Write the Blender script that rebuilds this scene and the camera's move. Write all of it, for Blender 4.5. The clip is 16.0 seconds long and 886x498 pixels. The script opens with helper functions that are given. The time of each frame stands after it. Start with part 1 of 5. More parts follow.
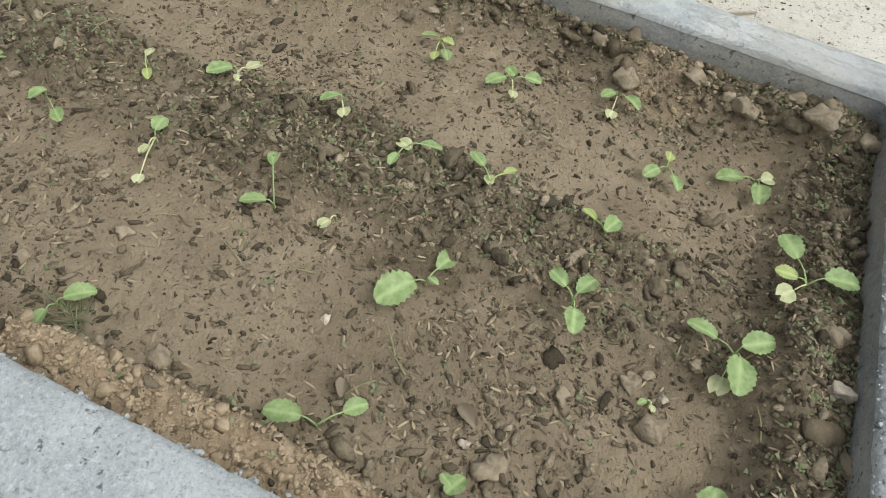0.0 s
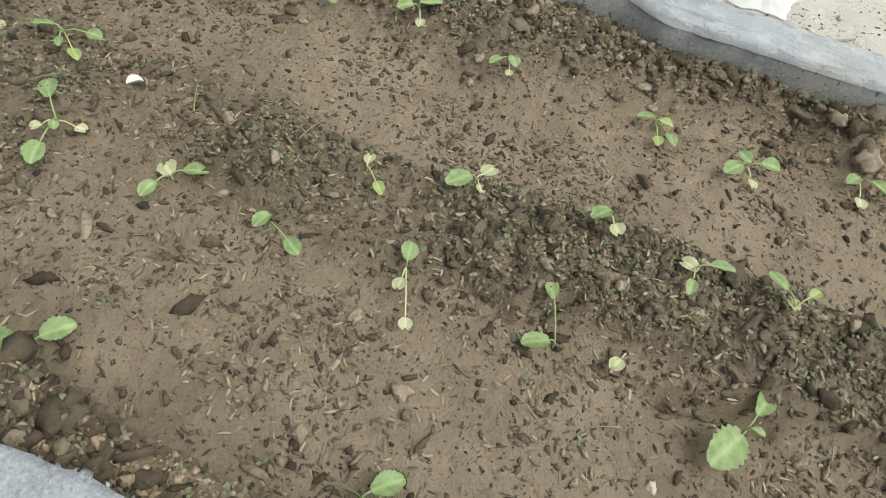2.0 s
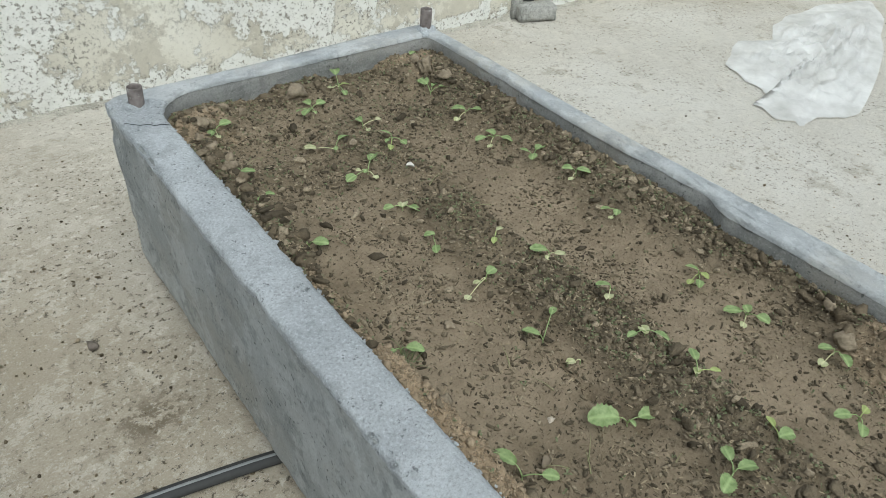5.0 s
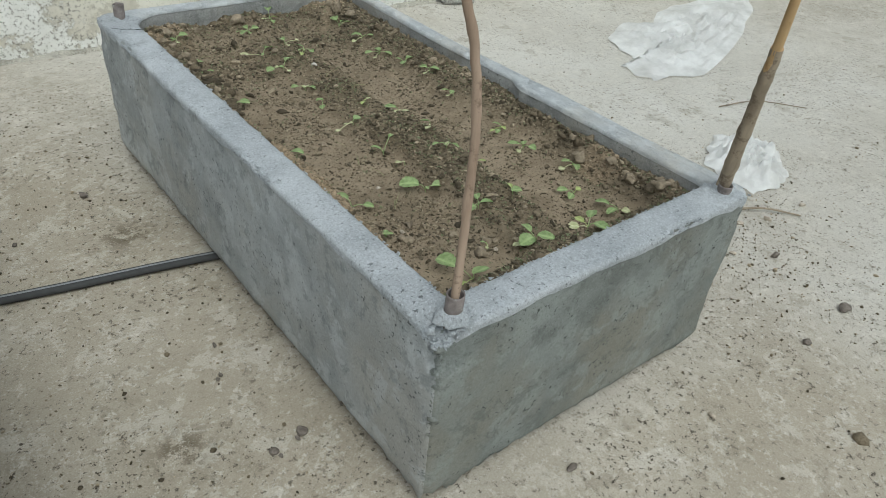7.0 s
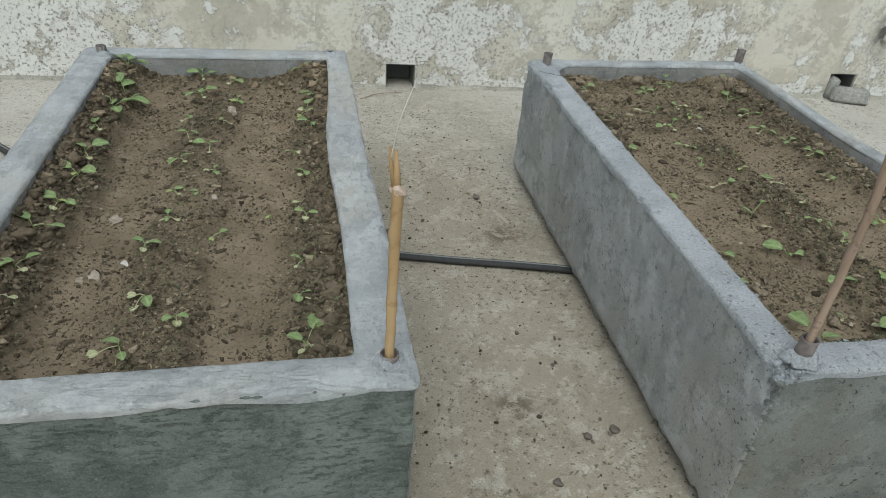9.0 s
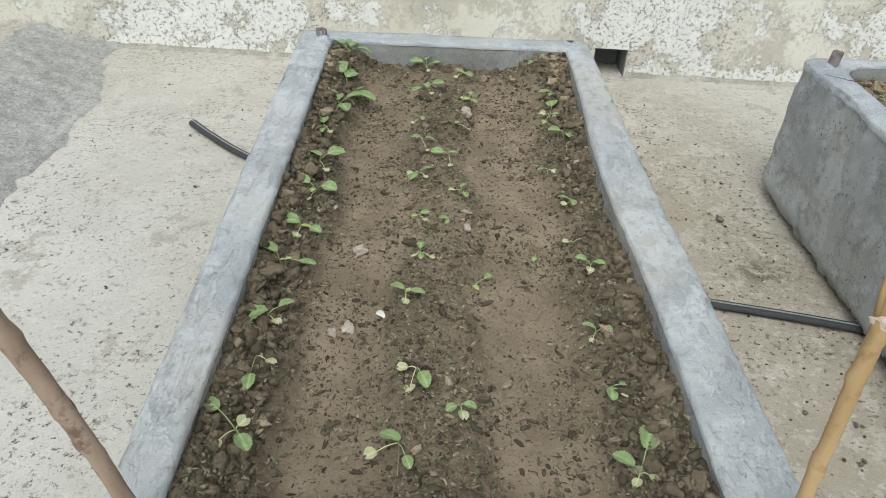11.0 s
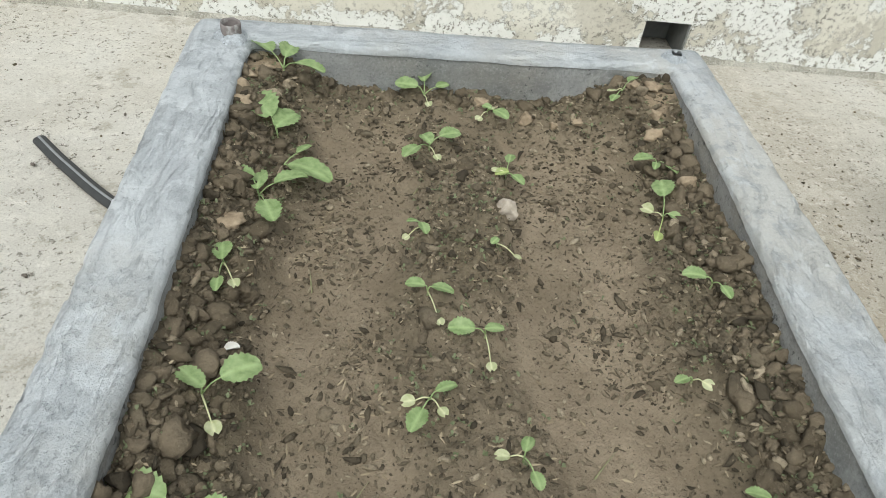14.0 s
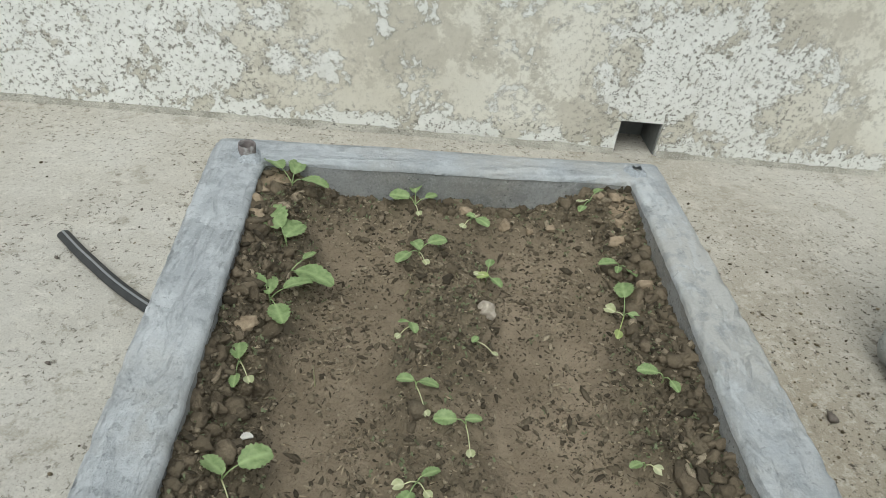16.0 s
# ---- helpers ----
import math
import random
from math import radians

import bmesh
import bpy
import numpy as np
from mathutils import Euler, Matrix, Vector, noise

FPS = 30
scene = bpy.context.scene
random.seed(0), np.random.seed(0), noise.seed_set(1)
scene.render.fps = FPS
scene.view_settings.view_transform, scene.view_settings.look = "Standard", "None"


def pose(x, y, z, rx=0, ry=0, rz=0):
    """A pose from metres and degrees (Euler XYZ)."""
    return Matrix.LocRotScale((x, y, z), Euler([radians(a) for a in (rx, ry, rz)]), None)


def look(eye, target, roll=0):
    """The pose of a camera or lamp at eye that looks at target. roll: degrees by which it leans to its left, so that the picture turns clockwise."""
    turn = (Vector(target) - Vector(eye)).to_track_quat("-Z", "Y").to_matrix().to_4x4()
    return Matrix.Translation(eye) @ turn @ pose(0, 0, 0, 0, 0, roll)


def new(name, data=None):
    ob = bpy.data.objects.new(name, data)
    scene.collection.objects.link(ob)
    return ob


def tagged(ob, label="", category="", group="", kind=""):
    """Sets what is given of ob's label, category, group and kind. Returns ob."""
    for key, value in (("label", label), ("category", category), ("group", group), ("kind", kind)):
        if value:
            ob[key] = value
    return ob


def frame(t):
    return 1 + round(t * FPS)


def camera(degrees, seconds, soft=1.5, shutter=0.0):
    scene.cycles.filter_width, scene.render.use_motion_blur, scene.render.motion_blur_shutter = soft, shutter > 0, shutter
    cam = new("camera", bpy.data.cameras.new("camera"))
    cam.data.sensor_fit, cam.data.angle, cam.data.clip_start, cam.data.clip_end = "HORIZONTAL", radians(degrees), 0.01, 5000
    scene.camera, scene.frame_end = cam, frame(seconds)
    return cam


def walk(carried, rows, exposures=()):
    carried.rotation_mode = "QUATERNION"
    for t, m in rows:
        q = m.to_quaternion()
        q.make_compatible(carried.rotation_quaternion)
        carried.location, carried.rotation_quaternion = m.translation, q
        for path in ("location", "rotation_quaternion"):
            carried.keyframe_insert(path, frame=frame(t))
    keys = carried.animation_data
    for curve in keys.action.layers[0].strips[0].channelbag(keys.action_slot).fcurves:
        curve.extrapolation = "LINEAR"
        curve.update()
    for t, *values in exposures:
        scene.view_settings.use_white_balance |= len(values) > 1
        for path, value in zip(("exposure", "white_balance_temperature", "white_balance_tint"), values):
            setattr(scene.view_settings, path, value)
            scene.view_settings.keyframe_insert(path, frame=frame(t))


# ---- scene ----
cam = camera(65.3, 16.0, soft=0.7)
PATH = [
    (0, (0.728, 0.403, 1.178), (1.903, 0.686, -0.415), 10.9),
    (0.5, (0.778, 0.503, 1.159), (1.925, 0.602, -0.477), 9.7),
    (1, (0.791, 0.59, 1.152), (1.942, 0.614, -0.484), 11.5),
    (1.5, (0.787, 0.679, 1.151), (1.943, 0.738, -0.48), 12.2),
    (2, (0.788, 0.842, 1.145), (1.975, 1.029, -0.453), 12.4),
    (2.5, (0.776, 0.992, 1.164), (1.945, 1.533, -0.366), 7.3),
    (3, (0.726, 1.081, 1.237), (1.856, 1.908, -0.191), 3.4),
    (3.2, (0.703, 1.053, 1.262), (1.799, 2.008, -0.112), 2.5),
    (5.3, (0.405, -0.03, 1.423), (1.435, 1.213, 0.243), 4.8),
    (5.5, (0.398, -0.165, 1.414), (1.403, 1.126, 0.264), 4.6),
    (6, (0.333, -0.379, 1.388), (1.298, 0.917, 0.209), 3.5),
    (6.5, (0.171, -0.542, 1.413), (1.288, 0.653, 0.261), 3.8),
    (7, (0.101, -0.725, 1.473), (1.215, 0.446, 0.294), 6.0),
    (7.5, (0.117, -0.893, 1.491), (1.111, 0.4, 0.333), 5.3),
    (8, (0.072, -0.965, 1.519), (0.972, 0.434, 0.409), 5.2),
    (8.5, (-0.042, -0.989, 1.513), (0.65, 0.536, 0.42), 6.7),
    (9, (-0.208, -0.945, 1.508), (0.19, 0.688, 0.424), 5.2),
    (9.5, (-0.392, -0.903, 1.492), (-0.219, 0.774, 0.415), 3.6),
    (10, (-0.518, -0.873, 1.511), (-0.46, 0.803, 0.421), 3.5),
    (10.2, (-0.55, -0.83, 1.511), (-0.494, 0.852, 0.431), 3.6),
    (12.3, (-0.597, 0.205, 1.238), (-0.512, 1.535, -0.254), 3.1),
    (12.5, (-0.609, 0.268, 1.215), (-0.509, 1.573, -0.297), 4.1),
    (13, (-0.637, 0.446, 1.188), (-0.502, 1.768, -0.306), 4.1),
    (13.5, (-0.657, 0.588, 1.179), (-0.524, 1.96, -0.27), 5.3),
    (14, (-0.658, 0.679, 1.211), (-0.464, 2.143, -0.138), 7.4),
    (14.5, (-0.663, 0.689, 1.279), (-0.434, 2.223, 0.017), 7.3),
    (15, (-0.672, 0.662, 1.312), (-0.45, 2.232, 0.093), 7.4),
    (15.5, (-0.661, 0.635, 1.33), (-0.47, 2.216, 0.12), 6.6),
    (16, (-0.662, 0.589, 1.362), (-0.463, 2.181, 0.169), 7.2),
]
EXPOSURES = [(0, 0.36, 6450, 5), (3.2, 0.4, 6350, 5), (5.3, -0.12, 6150, 2), (6.5, -0.16, 6150, 2), (7.5, -0.26, 6150, 2), (8.0, -0.24, 6150, 3), (9.0, -0.42, 6150, 3), (9.5, -0.42, 6150, 3), (10.2, -0.2, 6150, 4),
             (12.3, 0.2, 6300, 5), (14.0, 0.2, 6300, 4), (15.0, -0.03, 6270, 4), (16, -0.16, 6250, 3)]
walk(cam, [(t, look(e, a, r)) for t, e, a, r in PATH], EXPOSURES)

# ---- light: bright overcast sky, a veiled sun behind the camera ----
SUN_EL, SUN_AZ = 60.0, 198.0
world = bpy.data.worlds.new("overcast_sky")
scene.world = world
world.use_nodes = True
wn = world.node_tree
sky = wn.nodes.new("ShaderNodeTexSky")
sky.sky_type, sky.sun_disc = "NISHITA", False
sky.sun_elevation, sky.sun_rotation = radians(SUN_EL), radians(SUN_AZ)
sky.dust_density = 4.0
haze = wn.nodes.new("ShaderNodeHueSaturation")
haze.inputs["Saturation"].default_value = 0.22
wn.links.new(sky.outputs[0], haze.inputs["Color"])
wn.links.new(haze.outputs[0], wn.nodes["Background"].inputs[0])
wn.nodes["Background"].inputs[1].default_value = 0.16
sun = new("sun", bpy.data.lights.new("sun", "SUN"))
sun.data.energy, sun.data.angle, sun.data.color = 0.95, radians(45), (1.0, 0.985, 0.95)
sun.matrix_world = look((8 * math.sin(radians(SUN_AZ)), 8 * math.cos(radians(SUN_AZ)), 8 * math.tan(radians(SUN_EL))), (0, 0, 0))


# ---- materials ----
class Nodes:
    """Short names for building one node material."""

    def __init__(self, name, rough=0.85):
        self.mat = bpy.data.materials.new(name)
        self.mat.use_nodes = True
        self.tree = self.mat.node_tree
        self.bsdf = self.tree.nodes["Principled BSDF"]
        self.bsdf.inputs["Roughness"].default_value = rough
        self.bsdf.inputs["Specular IOR Level"].default_value = 0.25
        co = self.tree.nodes.new("ShaderNodeTexCoord")
        geo = self.tree.nodes.new("ShaderNodeNewGeometry")
        self.place, self.island = geo.outputs["Position"], geo.outputs["Random Per Island"]
        self.generated = co.outputs["Generated"]

    def link(self, a, b):
        self.tree.links.new(a, b)

    def put(self, socket, v):
        if isinstance(v, (int, float)):
            socket.default_value = v
        elif isinstance(v, tuple):
            socket.default_value = (*v, 1.0) if len(v) == 3 and socket.type == "RGBA" else v
        else:
            self.link(v, socket)

    def noise(self, scale, detail=4.0, rough=0.6, stretch=None, distort=0.0):
        n = self.tree.nodes.new("ShaderNodeTexNoise")
        n.inputs["Scale"].default_value, n.inputs["Detail"].default_value = scale, detail
        n.inputs["Roughness"].default_value, n.inputs["Distortion"].default_value = rough, distort
        src = self.place
        if stretch:
            m = self.tree.nodes.new("ShaderNodeMapping")
            m.inputs["Scale"].default_value = stretch
            self.link(src, m.inputs["Vector"])
            src = m.outputs[0]
        self.link(src, n.inputs["Vector"])
        return n.outputs["Fac"]

    def cells(self, scale, feature="F1"):
        n = self.tree.nodes.new("ShaderNodeTexVoronoi")
        n.feature = feature
        n.inputs["Scale"].default_value = scale
        self.link(self.place, n.inputs["Vector"])
        return n.outputs["Distance"]

    def ramp(self, fac, *stops):
        n = self.tree.nodes.new("ShaderNodeValToRGB")
        e = n.color_ramp.elements
        while len(e) < len(stops):
            e.new(0.5)
        for el, (p, c) in zip(e, stops):
            el.position = p
            el.color = (c, c, c, 1) if isinstance(c, (int, float)) else (*c, 1)
        self.put(n.inputs["Fac"], fac)
        return n.outputs["Color"]

    def mix(self, fac, a, b, kind="MIX"):
        n = self.tree.nodes.new("ShaderNodeMix")
        n.data_type, n.blend_type = "RGBA", kind
        self.put(n.inputs["Factor"], fac)
        self.put(n.inputs["A"], a), self.put(n.inputs["B"], b)
        return n.outputs["Result"]

    def math(self, op, a, b=0.0):
        n = self.tree.nodes.new("ShaderNodeMath")
        n.operation = op
        self.put(n.inputs[0], a), self.put(n.inputs[1], b)
        return n.outputs[0]

    def attr(self, name):
        n = self.tree.nodes.new("ShaderNodeAttribute")
        n.attribute_name = name
        return n.outputs["Fac"]

    def blob(self, centre, size):
        """1 inside an ellipsoid, falling to 0 at its rim."""
        m = self.tree.nodes.new("ShaderNodeMapping")
        m.inputs["Location"].default_value = [-c / s for c, s in zip(centre, size)]
        m.inputs["Scale"].default_value = [1 / s for s in size]
        self.link(self.place, m.inputs["Vector"])
        n = self.tree.nodes.new("ShaderNodeTexGradient")
        n.gradient_type = "QUADRATIC_SPHERE"
        self.link(m.outputs[0], n.inputs["Vector"])
        return n.outputs["Fac"]

    def finish(self, colour, height=None, strength=0.4, depth=0.01):
        self.put(self.bsdf.inputs["Base Color"], colour)
        if height is not None:
            b = self.tree.nodes.new("ShaderNodeBump")
            b.inputs["Strength"].default_value, b.inputs["Distance"].default_value = strength, depth
            self.link(height, b.inputs["Height"])
            self.link(b.outputs[0], self.bsdf.inputs["Normal"])
        return self.mat


def soil_material():
    n = Nodes("garden_soil", 0.95)
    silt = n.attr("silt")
    grain = n.noise(190, 6, 0.75)
    lumps = n.noise(60, 7, 0.75)
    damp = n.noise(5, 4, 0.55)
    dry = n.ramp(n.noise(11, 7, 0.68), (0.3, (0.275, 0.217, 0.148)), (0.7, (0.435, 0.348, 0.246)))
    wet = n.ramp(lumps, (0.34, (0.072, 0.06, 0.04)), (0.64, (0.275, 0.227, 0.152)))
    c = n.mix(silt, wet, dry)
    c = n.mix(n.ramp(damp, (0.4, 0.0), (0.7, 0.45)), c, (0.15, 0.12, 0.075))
    c = n.mix(n.attr("sand"), c, n.ramp(lumps, (0.3, (0.36, 0.265, 0.165)), (0.7, (0.6, 0.465, 0.325))))
    flecks = n.ramp(n.noise(120, 6, 0.78), (0.59, 0.0), (0.63, 0.9))
    c = n.mix(flecks, c, (0.055, 0.043, 0.028))
    c = n.mix(n.ramp(grain, (0.33, 0.4), (0.45, 0.0)), c, (0.1, 0.077, 0.05))
    h = n.mix(0.4, n.math("SUBTRACT", lumps, n.math("MULTIPLY", flecks, 0.4)), grain)
    return n.finish(c, h, 0.9, 0.016)


def clod_material():
    n = Nodes("soil_clods", 0.95)
    c = n.ramp(n.island, (0.0, (0.065, 0.053, 0.036)), (0.4, (0.165, 0.134, 0.091)), (0.8, (0.275, 0.224, 0.154)), (1.0, (0.5, 0.415, 0.295)))
    c = n.mix(n.ramp(n.noise(160, 6, 0.75), (0.35, 0.6), (0.52, 0.0)), c, (0.09, 0.071, 0.047))
    return n.finish(c, n.noise(150, 6, 0.75), 0.9, 0.008)


def cast_material():
    n = Nodes("dried_casts", 0.95)
    c = n.ramp(n.island, (0.0, (0.085, 0.069, 0.047)), (0.5, (0.2, 0.162, 0.11)), (1.0, (0.5, 0.415, 0.295)))
    c = n.mix(n.ramp(n.noise(160, 6, 0.75), (0.35, 0.6), (0.52, 0.0)), c, (0.1, 0.08, 0.053))
    return n.finish(c, n.noise(150, 6, 0.75), 0.9, 0.008)


def mud_material():
    n = Nodes("dried_mud_lumps", 0.95)
    c = n.ramp(n.island, (0.0, (0.15, 0.12, 0.08)), (0.6, (0.225, 0.18, 0.121)), (1.0, (0.3, 0.24, 0.165)))
    c = n.mix(n.ramp(n.noise(45, 6, 0.7), (0.35, 0.55), (0.62, 0.0)), c, (0.115, 0.09, 0.058))
    c = n.mix(n.ramp(n.noise(190, 5, 0.75), (0.56, 0.0), (0.66, 0.5)), c, (0.33, 0.265, 0.185))
    return n.finish(c, n.noise(90, 7, 0.75), 0.9, 0.012)


def gravel_mortar_material():
    n = Nodes("rough_gravel_mortar", 0.92)
    coarse, fine = n.noise(42, 8, 0.8), n.noise(130, 6, 0.8)
    c = n.ramp(n.noise(3, 6, 0.7), (0.35, (0.42, 0.42, 0.39)), (0.65, (0.58, 0.57, 0.53)))
    c = n.mix(n.ramp(coarse, (0.38, 0.7), (0.48, 0.0)), c, (0.22, 0.22, 0.2))
    c = n.mix(n.ramp(coarse, (0.54, 0.0), (0.6, 0.8)), c, (0.68, 0.675, 0.64))
    c = n.mix(n.ramp(fine, (0.38, 0.7), (0.48, 0.0)), c, (0.14, 0.14, 0.125))
    c = n.mix(n.ramp(fine, (0.56, 0.0), (0.64, 0.6)), c, (0.72, 0.71, 0.68))
    return n.finish(c, n.mix(0.4, coarse, fine), 0.9, 0.02)


def husk_material():
    n = Nodes("straw_husks", 0.8)
    c = n.ramp(n.island, (0.0, (0.06, 0.048, 0.03)), (0.35, (0.13, 0.1, 0.065)), (0.7, (0.27, 0.213, 0.138)), (1.0, (0.42, 0.345, 0.23)))
    return n.finish(c)


def stone_material(name, dark, light):
    n = Nodes(name, 0.9)
    c = n.ramp(n.noise(60, 5), (0.3, dark), (0.7, light))
    return n.finish(c, n.noise(120, 5), 0.7, 0.006)


def cement_material(name, dark, light, pits=0.5, grit=0.3, flakes=0.0, tint=None, trowel=0.0, blotch=0.4, across=False):
    """Hand-laid cement: cloudy stains, crisp dry patches, air holes, sand grain, trowel smears."""
    n = Nodes(name, 0.9)
    fine, mid = n.noise(330, 4, 0.75), n.noise(46, 7, 0.75)
    c = n.ramp(n.noise(4.2, 7, 0.64, distort=0.3), (0.36, dark), (0.64, light))
    if tint:
        c = n.mix(n.ramp(n.noise(2.3, 6, 0.62), (0.46, 0.0), (0.62, 0.7)), c, tint)
    c = n.mix(n.ramp(n.noise(8, 9, 0.72), (0.53, 0.0), (0.57, blotch)), c, tuple(min(1.14 * v, 0.85) for v in light))
    c = n.mix(n.ramp(n.noise(13, 9, 0.74), (0.55, 0.0), (0.59, blotch)), c, tuple(0.8 * v for v in dark))
    h = n.mix(0.35, mid, fine)
    if flakes:
        f = n.ramp(n.noise(46, 7, 0.7, (0.6, 0.6, 1.7)), (0.53, 0.0), (0.57, 1.0))
        zone = n.ramp(n.noise(2.2, 4, 0.6), (0.4, 0.15), (0.56, 1.0))
        f = n.math("MULTIPLY", f, zone)
        c = n.mix(n.math("MULTIPLY", f, flakes), c, tuple(0.5 * v for v in dark))
        c = n.mix(n.math("MULTIPLY", zone, n.ramp(n.noise(52, 7, 0.7, (0.6, 0.6, 1.7)), (0.56, 0.0), (0.6, 0.6 * flakes))), c, tuple(1.3 * v for v in light))
        h = n.math("SUBTRACT", h, n.math("MULTIPLY", f, 0.3))
    if trowel:
        smear = n.ramp(n.noise(30, 8, 0.66, (0.32, 1.0, 1.0) if across else (1.0, 0.32, 1.0), 0.9), (0.52, 0.0), (0.55, 1.0))
        scrape = n.ramp(n.noise(21, 9, 0.7, (0.35, 1.0, 1.0) if across else (1.0, 0.35, 1.0), 1.0), (0.55, 0.0), (0.57, 1.0))
        c = n.mix(n.math("MULTIPLY", smear, trowel), c, tuple(min(1.17 * v, 0.85) for v in light))
        c = n.mix(n.math("MULTIPLY", scrape, 0.6 * trowel), c, tuple(0.76 * v for v in dark))
        h = n.math("ADD", h, n.math("MULTIPLY", n.math("SUBTRACT", smear, scrape), 0.22))
    hole = n.math("MULTIPLY", n.ramp(n.noise(88, 3, 0.6), (0.625, 0.0), (0.645, 1.0)), n.ramp(n.noise(6, 7, 0.75), (0.46, 0.06), (0.54, 1.0)))
    big = n.math("MULTIPLY", n.ramp(n.noise(34, 7, 0.8), (0.62, 0.0), (0.635, 1.0)), n.ramp(n.noise(3.5, 5, 0.7), (0.5, 0.0), (0.58, 1.0)))
    hole = n.math("MULTIPLY", n.math("MAXIMUM", hole, big), pits)
    c = n.mix(hole, c, tuple(0.42 * v for v in dark))
    sand = n.noise(190, 5, 0.8)
    c = n.mix(n.ramp(sand, (0.38, min(grit, 1.0)), (0.47, 0.0)), c, tuple(0.55 * v for v in dark))
    c = n.mix(n.ramp(sand, (0.54, 0.0), (0.62, min(grit, 1.0))), c, tuple(min(1.35 * v, 0.88) for v in light))
    h = n.math("SUBTRACT", n.mix(min(0.7 * grit, 0.6), h, sand), n.math("MULTIPLY", hole, 0.6))
    return n.finish(c, h, 0.75 + 0.25 * grit, 0.016)


def floor_material():
    n = Nodes("roof_screed", 0.9)
    big = n.noise(1.1, 7, 0.65, distort=0.3)
    mid = n.noise(8, 9, 0.75)
    fine = n.noise(210, 5, 0.8)
    c = n.ramp(big, (0.3, (0.385, 0.35, 0.29)), (0.5, (0.475, 0.445, 0.385)), (0.7, (0.57, 0.55, 0.50)))
    pale = n.ramp(n.math("MAXIMUM", n.blob((-2.2, 1.3, 0.0), (1.9, 3.0, 1.0)), n.blob((3.6, 1.6, 0.0), (2.6, 2.4, 1.0))), (0.05, 0.0), (0.45, 0.75))
    c = n.mix(pale, c, n.ramp(big, (0.35, (0.52, 0.5, 0.45)), (0.65, (0.62, 0.605, 0.56))))
    brown = n.ramp(n.math("ADD", n.math("MAXIMUM", n.blob((0.38, 0.7, 0.0), (1.0, 3.2, 1.0)), n.blob((1.3, -0.7, 0.0), (2.0, 1.3, 1.0))), n.math("MULTIPLY", mid, 0.25)), (0.15, 0.0), (0.5, 0.72))
    c = n.mix(brown, c, n.ramp(big, (0.35, (0.33, 0.28, 0.205)), (0.65, (0.425, 0.37, 0.285))))
    c = n.mix(n.ramp(mid, (0.535, 0.0), (0.56, 0.38)), c, (0.61, 0.58, 0.51))
    c = n.mix(n.ramp(n.noise(4.5, 8, 0.72), (0.57, 0.0), (0.61, 0.42)), c, (0.27, 0.235, 0.175))
    dirt = n.ramp(n.noise(2.1, 6, 0.7), (0.42, 0.3), (0.55, 1.0))
    c = n.mix(n.math("MULTIPLY", dirt, n.ramp(n.noise(22, 9, 0.8), (0.575, 0.0), (0.595, 0.7))), c, (0.2, 0.172, 0.13))
    chips = n.math("MULTIPLY", dirt, n.ramp(n.noise(58, 6, 0.75), (0.585, 0.0), (0.6, 1.0)))
    c = n.mix(chips, c, (0.1, 0.085, 0.065))
    c = n.mix(n.ramp(n.noise(31, 9, 0.82), (0.57, 0.0), (0.59, 0.5)), c, (0.68, 0.65, 0.585))
    for x, y, r in ((0.4, 0.46, 0.16), (0.62, 1.42, 0.2), (0.3, 0.1, 0.2), (0.55, -0.1, 0.14), (0.1, -0.3, 0.2)):
        c = n.mix(n.math("MULTIPLY", n.blob((x, y, 0), (r, r * 0.8, 0.2)), n.ramp(n.noise(20, 8, 0.8), (0.47, 0.0), (0.52, 1.6))), c, (0.185, 0.155, 0.112))
    c = n.mix(n.ramp(fine, (0.36, 0.45), (0.48, 0.0)), c, (0.2, 0.17, 0.13))
    c = n.mix(n.ramp(fine, (0.55, 0.0), (0.64, 0.35)), c, (0.7, 0.665, 0.595))
    h = n.mix(0.4, n.math("SUBTRACT", mid, n.math("MULTIPLY", chips, 0.5)), fine)
    return n.finish(c, h, 0.6, 0.008)


